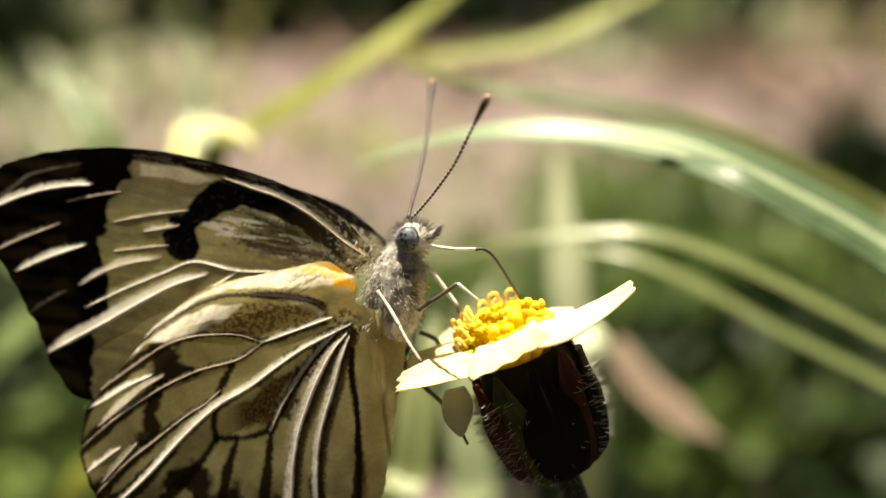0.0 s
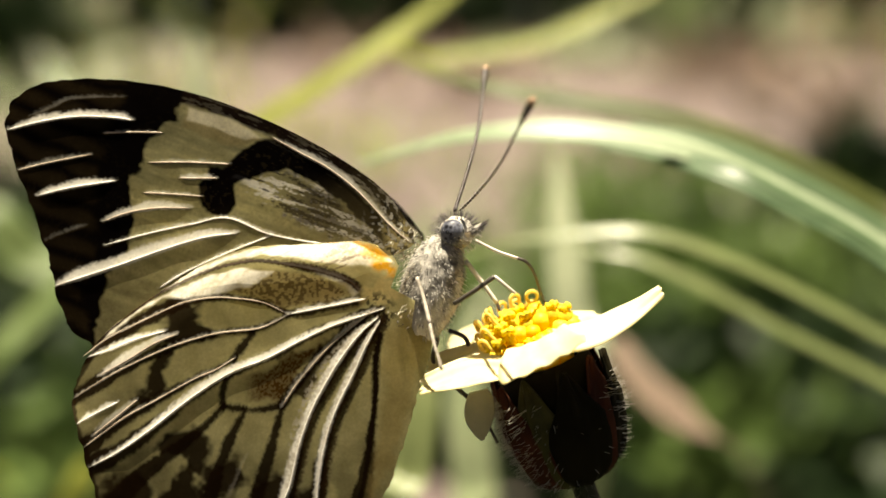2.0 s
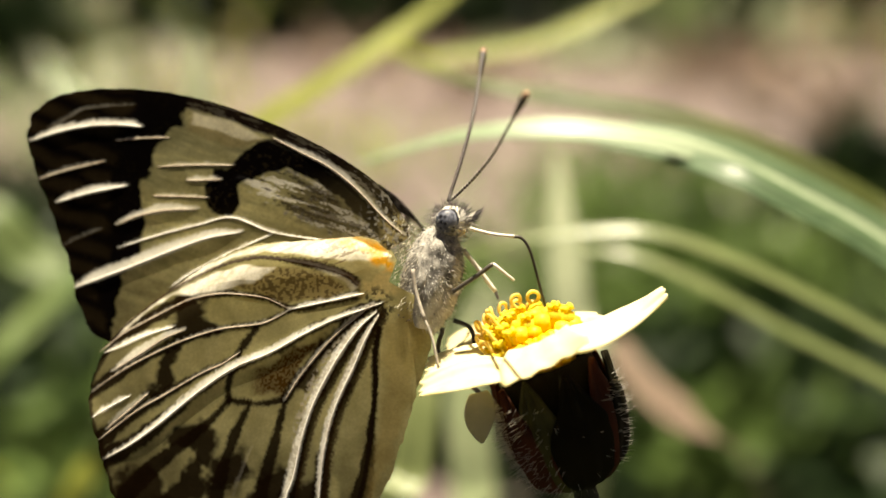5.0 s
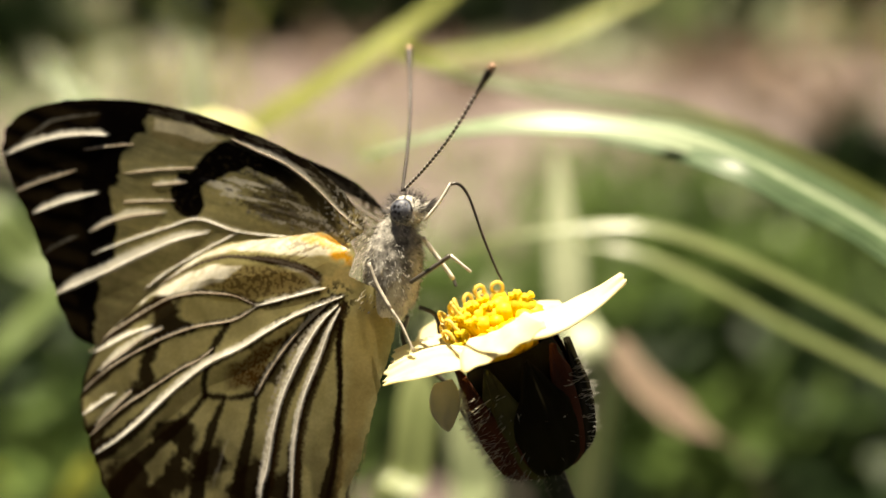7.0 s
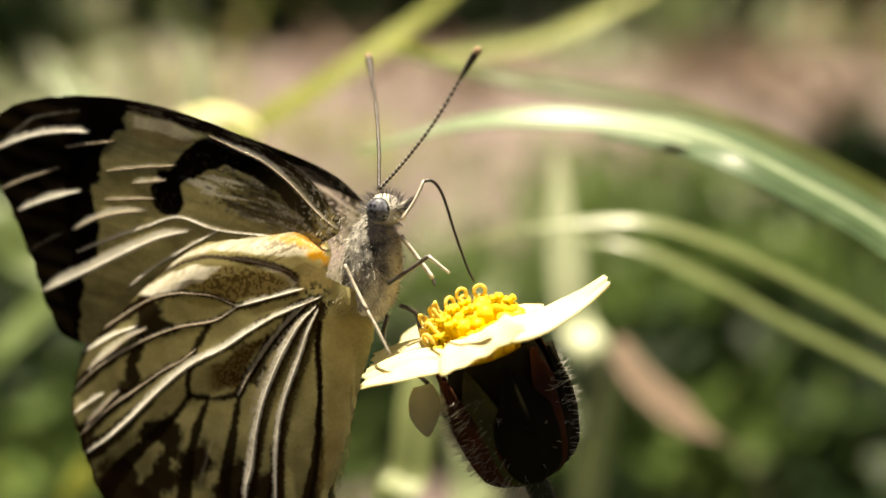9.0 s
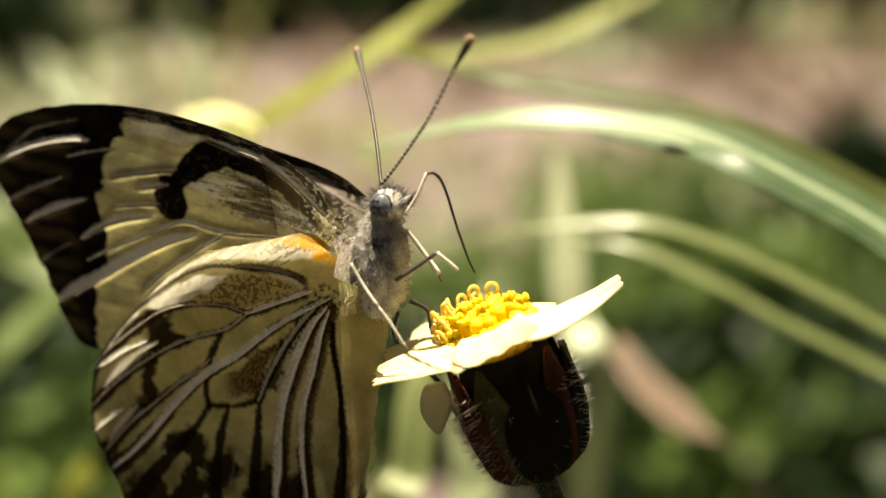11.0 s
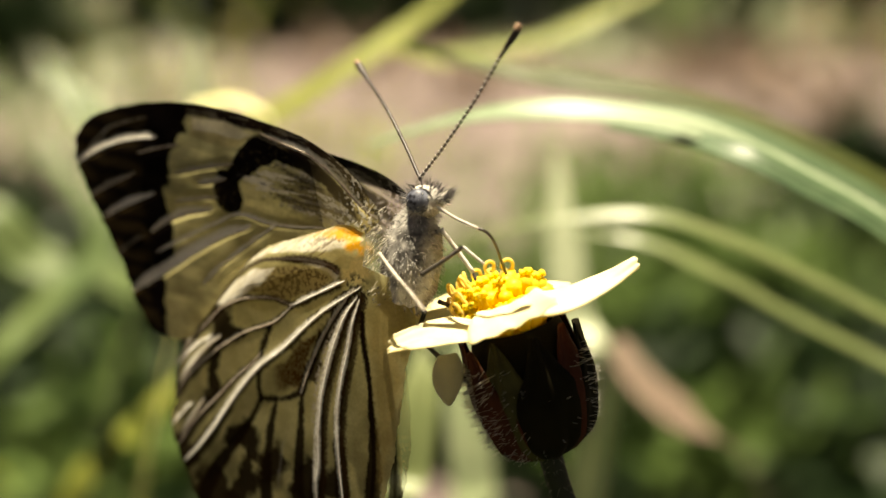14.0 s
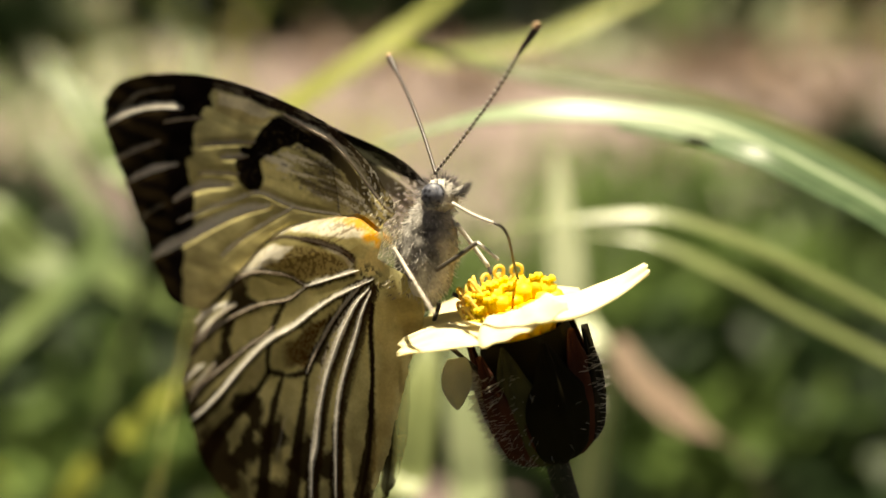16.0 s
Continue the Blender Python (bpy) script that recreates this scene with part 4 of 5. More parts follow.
def butterfly():
    rng = random.Random(5)
    b = thing("butterfly", "cream and dark brown veined butterfly feeding on a flower head", "butterfly")
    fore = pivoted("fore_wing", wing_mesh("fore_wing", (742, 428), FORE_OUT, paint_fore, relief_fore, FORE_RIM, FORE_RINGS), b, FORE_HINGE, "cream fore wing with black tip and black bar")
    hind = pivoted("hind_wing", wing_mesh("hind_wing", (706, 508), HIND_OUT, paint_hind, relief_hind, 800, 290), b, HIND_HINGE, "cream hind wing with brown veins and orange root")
    for wing, veins, rel, hinge in ((fore, FORE_VEINS, relief_fore, FORE_HINGE), (hind, HIND_VEINS, relief_hind, HIND_HINGE)):
        before = set(wing.children)
        vein_tubes(veins, wing, rel)
        for o in wing.children:
            if o not in before:
                o.location = -hinge
    far_wings = []
    mirror = Matrix.Diagonal((1, 1, -1, 1))
    for name, src, hinge in (("fore_wing", fore, FORE_HINGE), ("hind_wing", hind, HIND_HINGE)):
        me = src.data.copy()
        me.transform(mirror if src is fore else mirror @ Matrix.Diagonal((0.8, 1, 1, 1)))
        me.flip_normals()
        me.materials[0] = WING_CLEAR
        if src is fore:
            # its upper face is black along the front edge
            tone = me.color_attributes["pattern"]
            c = np.empty(len(me.vertices) * 4, np.float32)
            tone.data.foreach_get("color", c)
            c = c.reshape(FORE_RINGS + 1, FORE_RIM, 4)
            out = np.arange(FORE_RINGS + 1)[:, None] / FORE_RINGS
            front = smooth(out, 0.4, 0.5) * smooth(-np.arange(FORE_RIM)[None, :] / FORE_RIM, -0.52, -0.46)
            c[..., :3] *= 1 - 0.93 * front[..., None]
            c = c.reshape(-1, 4)
            tone.data.foreach_set("color", c.ravel())
        o = part(name, me, b, "far wing of the pair, mostly hidden")
        h = hinge.copy()
        h.z = -0.0028 if src is fore else -0.0002
        h += Vector((0.0004, 0.0, 0)) if src is fore else Vector((-0.0009, 0, 0))
        o.location = h
        far_wings.append((o, h))
    # body
    tc, ta = loc(775, 505, -1.8), (0.0019, 0.0036, 0.0019)
    spin = Matrix.Rotation(radians(-14), 3, "Z")
    part("thorax", blob("thorax", tc, ta, FUR, 0.1, 20, 1.0, spin), b, "grey furry thorax")
    part("abdomen", blob("abdomen", loc(676, 690, -2.3), (0.0008, 0.0058, 0.0007), FUR, 0.05, 18, 2.0, Matrix.Rotation(radians(-14), 3, "Z")), b, "slim pale abdomen")
    hc, ha = loc(815, 403, -1.6), (0.00115, 0.00105, 0.00125)
    head = part("head", blob("head", hc, ha, FUR, 0.08, 14, 3.0), b, "grey hairy head")
    for s in (1, -1):
        part("eye", blob("eye", hc + Vector((-0.00025, 0, s * 0.00092)), (0.00078, 0.0008, 0.00062), EYE, 0.0, 16), head, "bluish grey eye with dark spots")
    seeds = surface_seeds(tc, ta, 1100, rng, spin, lean=Vector((0.1, -0.7, 0)))
    part("thorax_fur", hairs("thorax_fur", seeds, 0.00042, 0.000022, HAIR_PALE, rng), b, "pale grey body hair")
    seeds = surface_seeds(tc, ta, 260, rng, spin, lean=Vector((0.1, -0.5, 0)))
    part("dark_fur", hairs("dark_fur", seeds, 0.0004, 0.000022, HAIR_DARK, rng), b, "dark body hair")
    tuft_seeds = [(loc(rng.gauss(732, 13), rng.uniform(395, 560), rng.uniform(-1.0, 0.35)), Vector((-0.3, -0.5, 0.5))) for k in range(150)]
    part("wing_root_fringe", hairs("wing_root_fringe", tuft_seeds, 0.0005, 0.00002, HAIR_CREAM, rng), b, "cream scale tufts at the wing roots")
    tuft_seeds = [(loc(rng.gauss(738, 14), rng.uniform(400, 580), rng.uniform(-0.6, 0.4)), Vector((-0.2, -0.6, 0.5))) for k in range(45)]
    part("dark_root_fringe", hairs("dark_root_fringe", tuft_seeds, 0.0003, 0.00004, HAIR_DARK, rng), b, "dark scale tufts at the wing roots")
    seeds = surface_seeds(hc, ha, 170, rng, keep=lambda n: n.y > -0.1 and abs(n.z) < 0.75)
    part("head_tuft", hairs("head_tuft", seeds, 0.0009, 0.000026, HAIR_DARK, rng), head, "bristly dark hair tuft")
    seeds = surface_seeds(hc, ha, 260, rng, keep=lambda n: n.y < 0.3)
    part("cheek_hair", hairs("cheek_hair", seeds, 0.0006, 0.000022, HAIR_PALE, rng), head, "whitish cheek hair")
    for s in (1, -1):
        p = tube("palp", spline([hc + Vector((0.0007, -0.0002, s * 0.0005)), hc + Vector((0.0012, 0.0002, s * 0.0005)), hc + Vector((0.0016, 0.0006, s * 0.0005))], 10), [0.00016, 0.0002, 0.00022, 0.00022, 0.0002, 0.00018, 0.00015, 0.0001, 0.00007, 0.00003], FUR)
        palp = part("palp", p, head, "hairy grey palp")
    hs = [(hc + Vector((0.0007 + 0.0009 * t, -0.0002 + 0.8e-3 * t * t, s * 0.0005)), Vector((0.9, 0.5, s * 0.3))) for s in (1, -1) for t in [i / 70 for i in range(70)]]
    part("palp_hair", hairs("palp_hair", hs, 0.00075, 0.000025, HAIR_DARK, rng), head, "dark palp bristles")
    # feelers, tongue and legs
    near = antenna("antenna", b, True)
    far = antenna("antenna", b, False)
    tongue = part("proboscis", tube("proboscis", spline([(0, -0.0002, 0), (0.0001, 0.0013, 0), (0, 0.0027, 0)], 14), [0.00010] * 14, LEG_PALE), b, "pale root of the uncoiled proboscis")
    dip = part("proboscis_tip", tube("proboscis_tip", spline([(-0.00015, 0, 0), (0.0003, 0.0002, 0), (0.00052, 0.0008, 0), (0.0005, 0.0018, 0), (0.0002, 0.004, 0), (0, 0.0062, 0), (0, 0.0072, 0)], 36), [0.00011 - 0.000001 * i for i in range(36)], LEG_DARK), b, "thin dark proboscis dipping into the florets")
    leg = thing_part("mid_leg", b, "grey jointed middle leg")
    part("femur", tube("femur", spline([(0, 0, 0), (0.0002, 0.0015, 0), (0.0001, 0.0033, 0)], 12), [0.00013] * 12, LEG_GREY), leg, "pale scaly femur")
    part("tibia", tube("tibia", spline([(0.0001, 0.0032, 0), (-0.0001, 0.0045, 0), (0, 0.0065, 0)], 12), [0.00009] * 12, LEG_GREY), leg, "thin pale tibia")
    steady = [(head, hc, 0.65)]
    for name, pts, mats in (("fore_leg", [(818, 530, -0.4), (856, 506, 0.1), (890, 482, 0.3), (927, 512, 0.1)], (LEG_DARK, LEG_PALE)),
                            ("fore_leg", [(832, 452, -2.2), (858, 486, -2.4), (888, 527, -2.4), (892, 540, -2.2)], (LEG_PALE, LEG_DARK)),
                            ("hind_leg", [(808, 575, -2.6), (838, 590, -2.8), (845, 622, -2.8), (850, 652, -2.8)], (LEG_DARK, LEG_DARK)),
                            ("hind_leg", [(790, 590, -2.0), (786, 640, -2.6), (862, 712, -2.4), (896, 776, -1.6)], (LEG_DARK, LEG_DARK))):
        p = [loc(*q) for q in pts]
        o = thing_part(name, b, "thin black and white jointed leg")
        steady.append((o, p[0], 1.0))
        part("femur", tube("femur", spline(p[:3], 14), [0.00015] * 14, mats[0]), o, "dark leg joint")
        part("tibia", tube("tibia", [p[2].lerp(p[3], i / 7) for i in range(8)], [0.00012 - 0.000004 * i for i in range(8)], mats[1]), o, "thin leg end")
    return b, fore, hind, far_wings, near, far, tongue, dip, leg, steady


BUTTERFLY_PARTS = butterfly()

# ---- flower ----
HEART = Vector((8.0714, -10.5, 0.0)) * MM
def flower_frame():
    y = Vector((-0.31, 0.9, 0.27)).normalized()
    x = Vector((1, 0.36, 0)).normalized()
    x = (x - y * x.dot(y)).normalized()
    z = x.cross(y)
    return Matrix((x, y, z)).transposed()


def flower():
    rng = random.Random(9)
    f = thing("flower_head", "small cream-rayed yellow flower head on a hairy stem", "flower")
    m = flower_frame()
    top = at(978, 645, -0.6) - HEART
    L = lambda x, y, z: top + m @ (Vector((x, y, z)) * MM)
    # involucre of overlapping bracts round a hidden cup
    def radius(s):
        return 3.65 * (0.52 + 0.48 * math.sin(math.pi * (0.06 + 0.72 * s))) * (1.0 if s > 0.14 else 0.3 + 0.7 * math.sqrt(max(0.0, s / 0.14)))
    verts, faces = [], []
    for i in range(17):
        s = i / 16
        for k in range(28):
            w = 2 * math.pi * k / 28
            verts.append(L(radius(1 - s) * 0.93 * math.cos(w), -8.8 * s + 0.2, radius(1 - s) * 0.93 * math.sin(w)))
    for i in range(16):
        for k in range(28):
            q = (k + 1) % 28
            faces.append((i * 28 + k, i * 28 + q, (i + 1) * 28 + q, (i + 1) * 28 + k))
    faces.append(tuple(16 * 28 + k for k in range(28)))
    part("cup", mesh_of("cup", verts, faces, BRACT), f, "dark green flower cup")
    for row, (n, lift, length, off) in enumerate(((5, 0.16, 8.5, 0.15), (5, -0.02, 9.0, 0.78))):
        for k in range(n):
            a0 = 2 * math.pi * (k / n) + off + rng.uniform(-0.08, 0.08)
            tall = length * rng.uniform(0.95, 1.05)
            verts, faces = [], []
            for i in range(19):
                s = i / 18
                half = 0.64 * (1 - (max(0, s - 0.6) / 0.4) ** 1.6 * 0.96) * (0.6 + 0.4 * math.sin(math.pi * min(1, 0.1 + s * 1.2)))
                for j in range(11):
                    c = j / 10 * 2 - 1
                    keel = 0.3 * math.exp(-(c / 0.3) ** 2) + 0.12 * math.cos(9.4 * c) * (1 - s * 0.4)
                    r = radius(min(1, s * 0.98)) + lift + keel + 0.1 * abs(c) ** 3 + 0.35 * (max(0, s - 0.8) / 0.2) ** 2 + 0.07 * noise.noise(Vector((c * 3, s * 6, k + row * 9)))
                    verts.append(L(r * math.cos(a0 + half * c), -8.9 + tall * s, r * math.sin(a0 + half * c)))
            for i in range(18):
                for j in range(10):
                    o = i * 11 + j
                    faces.append((o, o + 1, o + 12, o + 11))
            bo = part("bract", mesh_of("bract", verts, faces, (BRACT, BRACT, BRACT_RED, BRACT_GREEN, BRACT)[k] if row == 0 else (BRACT_RED, BRACT_GREEN)[k % 2]), f, "dark maroon and green bract")
            so = bo.modifiers.new("thickness", "SOLIDIFY")
            so.thickness = 0.00012
    hs = []
    for k in range(1000):
        s = rng.uniform(0.0, 0.8)
        w = rng.gauss(3.0, 0.5) if k % 4 else rng.gauss(-0.1, 0.4)
        r = radius(s) + 0.2
        hs.append((L(r * math.cos(w), -8.8 + 9.0 * s, r * math.sin(w)), m @ Vector((math.cos(w), 0.05, math.sin(w)))))
    part("bract_hair", hairs("bract_hair", hs, 0.00105, 0.000022, HAIR_PALE, rng), f, "fine white bristles on the bracts")
    # disc with florets
    part("disc", blob("disc", L(-0.3, 0.25, 0.1), (0.0024, 0.0019, 0.0024), FLORET_HOLLOW, 0.05, 12, 1.0, m), f, "domed yellow disc")
    for ring, (n, r, h) in enumerate(((1, 0, 3.2), (6, 0.6, 3.25), (11, 1.15, 3.1), (15, 1.7, 2.8), (18, 2.2, 2.2))):
        for k in range(n):
            a0 = 2 * math.pi * k / n + ring * 0.3 + rng.uniform(-0.1, 0.1)
            r2 = r + rng.uniform(-0.12, 0.12)
            x, z = r2 * math.cos(a0) - 0.3, r2 * math.sin(a0)
            opened = z * 0.5 + x * 0.85 < -0.55 and ring in (2, 3, 4, 5) and r < 2.5
            # front pit: shorter florets, its shadow painted as orange
            hollow = z > 0.2 and z < 1.9 and abs(x - 0.2) < 0.8 and ring < 4
            out = Vector((math.cos(a0) * 0.5 * r / 2.4, 1, math.sin(a0) * 0.5 * r / 2.4)).normalized()
            fl = thing_part("floret", f)
            h2 = h * rng.uniform(0.9, 1.06) - 0.45 * max(0.0, z) + (-0.1 if opened else -0.6 if hollow else -0.1)
            p0 = Vector((x, 0.3, z)) - out * 0.2
            fat = 0.8 if opened else 1.75
            path = [L(*(p0 + out * h2 * t)) for t in (0, 0.4, 0.78, 0.93, 1.0)]
            mat = FLORET_HOLLOW if hollow else FLORET
            part("corolla", tube("corolla", path, [q * fat for q in (0.00026, 0.00028, 0.00033, 0.0003, 0.00008)], mat, 8), fl)
            tip = p0 + out * h2
            for j in range(5 if opened or (k + ring) % 4 == 0 else 0):
                a = 2 * math.pi * j / 5 + k
                d = Vector((math.cos(a), 0.35, math.sin(a)))
                q = [tip + d * 0.16, tip + d * 0.34 + Vector((0, 0.03, 0)), tip + Vector((math.cos(a) * 0.42, -0.05, math.sin(a) * 0.42))]
                part("lobe", tube("lobe", [L(*e) for e in q], [0.00023, 0.0002, 0.0001], mat, 6), fl)
            if opened:
                # curled stigma arms on the opened florets
                for s in ((1,) if k % 3 else ()):
                    c = []
                    turns, size = rng.uniform(3.9, 5.0), rng.uniform(0.42, 0.56)
                    for i in range(15):
                        w = i / 14 * turns
                        rr = size * (1 - 0.028 * i)
                        side = Vector((math.cos(a0 + 1.3), 0, math.sin(a0 + 1.3))) * s
                        c.append(L(*(tip + Vector((-0.35, 0.6, -0.2)) + side * rr * (1 - math.cos(w)) + Vector((0, rr * math.sin(w), 0)))))
                    c = [L(*tip), L(*(tip + Vector((-0.2, 0.35, -0.1))))] + c
                    part("stigma", tube("stigma", c, [0.00012] * 15 + [0.00014, 0.0001], STIGMA, 6), fl)
    # ray petals, cupped and wavy, and one hanging below the rim
    def petal(mat, root, e, sd, length, droop, width, peak, cup, roll, tip, ph):
        verts, faces, nu, nv = [], [], 21, 17
        for i in range(nu):
            s = i / (nu - 1)
            half = 0.5 * width * (0.3 + 0.7 * math.sin(math.pi * (0.08 + peak * 1.1 * s)) ** 0.9)
            if tip:
                half = 0.5 * width * (0.06 + math.sin(math.pi * (0.15 + 0.83 * s)) ** 0.75)
            for j in range(nv):
                c = j / (nv - 1) * 2 - 1
                reach = length * s * (1 - (0.04 * (1 + math.cos(3 * math.pi * c + ph)) * s ** 5 + 0.2 * s * c ** 4) * (1 - tip))
                y = -droop * s * s + cup * s * c * c + 0.03 * math.cos(9 * c) * s * (1 - tip) - roll * half * c * s + 0.1 * s * math.sin(2.6 * c + ph) * (1 - tip)
                verts.append(L(*(root + e * reach + sd * half * c + sd.cross(e).normalized() * y)))
        for i in range(nu - 1):
            for j in range(nv - 1):
                o = i * nv + j
                faces.append((o, o + 1, o + nv + 1, o + nv))
        po = part("ray_petal", mesh_of("ray_petal", verts, faces, mat), f, "withered pale petal hanging below the rim")
        so = po.modifiers.new("thickness", "SOLIDIFY")
        so.thickness = 0.00007
    def ray(points, side, width, shape, cup, notch, ph):
        """A ray petal along a curved midline, its width set at even steps, cupped, with a lobed end and fine furrows."""
        mid = spline([at(*p) - HEART for p in points], 25)
        side = Vector(side).normalized()
        verts, faces, nv = [], [], 19
        for i, p in enumerate(mid):
            s = i / 24
            d = (mid[min(i + 1, 24)] - mid[max(i - 1, 0)]).normalized()
            across = (side - d * side.dot(d)).normalized()
            up = across.cross(d)
            half = float(np.interp(s * (len(shape) - 1), range(len(shape)), shape)) * 0.5 * width * MM
            for j in range(nv):
                c = j / (nv - 1) * 2 - 1
                back = notch * MM * max(0.0, s - 0.6) / 0.4 * (math.cos(2 * math.pi * c + ph) ** 2 * 0.6 + 0.6 * c * c)
                lift = cup * MM * c * c + 0.035 * MM * math.cos(11 * c) + 0.12 * MM * math.sin(2.3 * c + 4 * s + ph) * s
                verts.append(p - d * back + across * half * c + up * lift)
        for i in range(24):
            for j in range(nv - 1):
                o = i * nv + j
                faces.append((o, o + 1, o + nv + 1, o + nv))
        po = part("ray_petal", mesh_of("ray_petal", verts, faces, PETAL), f, "cream white ray petal with a notched tip")
        so = po.modifiers.new("thickness", "SOLIDIFY")
        so.thickness = 0.00007
    ray([(972, 618, 2.4), (980, 644, 3.7), (993, 668, 4.5)], (0.86, 0.5, 0.02), 5.7, (0.7, 0.85, 0.97, 1.04, 1.0), -0.3, 0.3, 1.1)
    ray([(1005, 612, 2.2), (1068, 596, 2.0), (1130, 560, 1.4), (1190, 517, 0.6)], (0.28, 0.55, -0.78), 3.0, (0.9, 1.0, 1.0, 0.85, 0.6, 0.3), 0.3, 0.3, 0.4)
    ray([(985, 600, 0.4), (1040, 584, -0.4), (1088, 572, -1.4)], (0.2, 0.6, -0.77), 2.6, (0.9, 1.0, 1.0, 0.8), 0.2, 0.3, 2.0)
    ray([(918, 672, 2.2), (868, 676, 2.4), (812, 692, 2.5), (757, 712, 2.3)], (0.05, 0.6, -0.8), 2.7, (0.7, 0.95, 1.05, 0.95, 0.7), 0.3, 0.6, 0.2)
    ray([(905, 642, 0.6), (860, 644, 0.4), (812, 656, 0.2), (766, 670, -0.2)], (0.1, 0.5, -0.86), 2.6, (0.85, 1.0, 1.0, 0.9, 0.6), 0.2, 0.4, 1.4)
    ray([(905, 600, -2.4), (862, 606, -3.4), (822, 618, -4.4), (796, 634, -5.2)], (0.25, 0.55, -0.8), 3.0, (0.8, 1.0, 1.0, 0.9, 0.6), 0.2, 0.4, 0.8)
    petal(PETAL_DULL, Vector((-4.6, -0.2, 1.6)), Vector((-0.25, -1, 0.05)).normalized(), Vector((1, -0.2, -0.35)).normalized(), 3.3, 0.2, 2.0, 0.5, 0.1, 0.0, 0.7, 0.3)
    # stem down to the soil
    foot = SPACE.inverted() @ Vector((0.03, 0.01, -0.01)) - HEART
    path = spline([L(0, -8.6, 0), L(0.1, -12, 0.1), L(0.5, -18, 0), L(0, -45, 4), foot.lerp(L(0, -45, 4), 0.4), foot], 40)
    part("stem", tube("stem", path, [0.00095] + [0.0008] * 39, STEM, 10), f, "thin hairy green stem")
    hs = []
    for k in range(160):
        i = rng.randrange(0, 14)
        w = rng.uniform(0, 6.283)
        d = m @ Vector((math.cos(w), -0.2, math.sin(w)))
        hs.append((path[i] + d * 0.0008, d))
    part("stem_hair", hairs("stem_hair", hs, 0.0009, 0.00001, HAIR_DIM, rng), f, "fine white stem bristles")
    return f


FLOWER_HEAD = flower()


# ---- grass and plants behind ----
def rooted(points, foot):
    """World path: from the soil, then through places of the design grid at their depth."""
    p = [spot(*q) for q in points]
    if foot is None:
        g = Vector((p[0].x, p[0].y + 0.01, -0.004))
        return [g, g.lerp(p[0], 0.6)] + p
    g = Vector((foot[0], foot[1], -0.004))
    return [g, g.lerp(p[0], 0.5) + Vector((0, 0, 0.02))] + p


def blade(points, foot, width, mat, label, n=60, fold=0.3, face=Vector((0, -0.5, 1)), tip=0.15, stalk=0.0, twist=0.0):
    p = rooted(points, foot)
    path = spline(p, n)
    w = [width * MM * (min(1, 0.5 + i / n * 2) * (1 if i < n * 0.75 else max(tip, 1 - (i / n - 0.75) / 0.25 * (1 - tip)))) * (1 if i > n * stalk else 0.04 + 0.96 * max(0.0, 1 - (n * stalk - i) / 6)) for i in range(n)]
    base = path[0].copy()
    local = [q - base for q in path]
    me = ribbon("grass_blade", local, w, mat, fold, face=face, twist=twist)
    o = new("grass_blade", me)
    keel = [q + (Vector((0, 0, -1)) * fold * a * 0.5) for q, a in zip(local, w)]
    part("midrib", tube("midrib", keel, [a * 0.06 for a in w], mat, 6), o)
    o.location = base
    return tagged(o, label, "grass", "grass blades behind the flower")


SWAY = [
    blade([(1800, 610, -30), (1568, 440, -28), (1400, 345, -26), (1250, 275, -24), (1100, 240, -24), (950, 230, -25), (800, 245, -28), (640, 290, -34)], (0.12, 0.06), 2.7, BLADE_GLOSS, "broad glossy green arching grass blade"),
    # next two blades are added for the duller, unlit faces of the broad one
    blade([(1800, 650, -22), (1568, 456, -20), (1400, 360, -19), (1290, 306, -20), (1180, 276, -25), (1060, 256, -30)], (0.125, 0.05), 2.6, BLADE_TEAL, "deep green blade added for the unlit part of the broad blade"),
    blade([(1800, 560, -32), (1568, 408, -30), (1400, 316, -29), (1250, 254, -29), (1120, 222, -30)], (0.13, 0.07), 2.8, BLADE_TEAL, "green blade added for the darker face of the broad blade"),
    blade([(1800, 500, -38), (1568, 372, -36), (1400, 285, -36), (1200, 212, -37), (1000, 178, -38), (850, 150, -40), (700, 110, -50)], (0.15, 0.1), 3.0, BLADE_DARK, "dark green arching grass blade"),
    blade([(1800, 720, -50), (1568, 598, -48), (1450, 535, -47), (1300, 462, -46), (1165, 416, -46), (1050, 412, -47), (900, 432, -49), (790, 465, -52)], (0.14, 0.06), 1.4, BLADE_LIME, "narrow light green grass blade"),
    blade([(1800, 800, -58), (1568, 676, -56), (1400, 592, -54), (1250, 510, -53), (1120, 455, -54), (1000, 440, -57)], (0.15, 0.06), 1.5, BLADE_LIME, "narrow green grass blade"),
]
blade([(380, 330, -75), (450, 225, -75), (600, 132, -75), (740, 35, -78), (860, -60, -80)], (-0.04, 0.13), 3.2, BLADE_OLIVE, "yellowish green slanting grass blade")
blade([(640, 150, -95), (780, 105, -95), (950, 75, -95), (1100, 10, -98), (1200, -40, -100)], (-0.03, 0.2), 2.6, BLADE_OLIVE, "yellowish green thin grass blade", stalk=0.4)
blade([(1060, 700, -82), (1015, 560, -82), (998, 430, -84), (985, 270, -88)], (0.02, 0.11), 4.8, BLADE_PALE, "upright pale green grass blade")
blade([(270, 420, -85), (200, 280, -85), (140, 180, -88), (80, 110, -92)], (-0.08, 0.12), 5.0, BLADE_GREEN, "dull green bent grass leaf")
blade([(360, 330, -110), (352, 200, -110), (345, 60, -112)], (-0.05, 0.2), 5.0, BLADE_PALE, "upright pale grass blade")
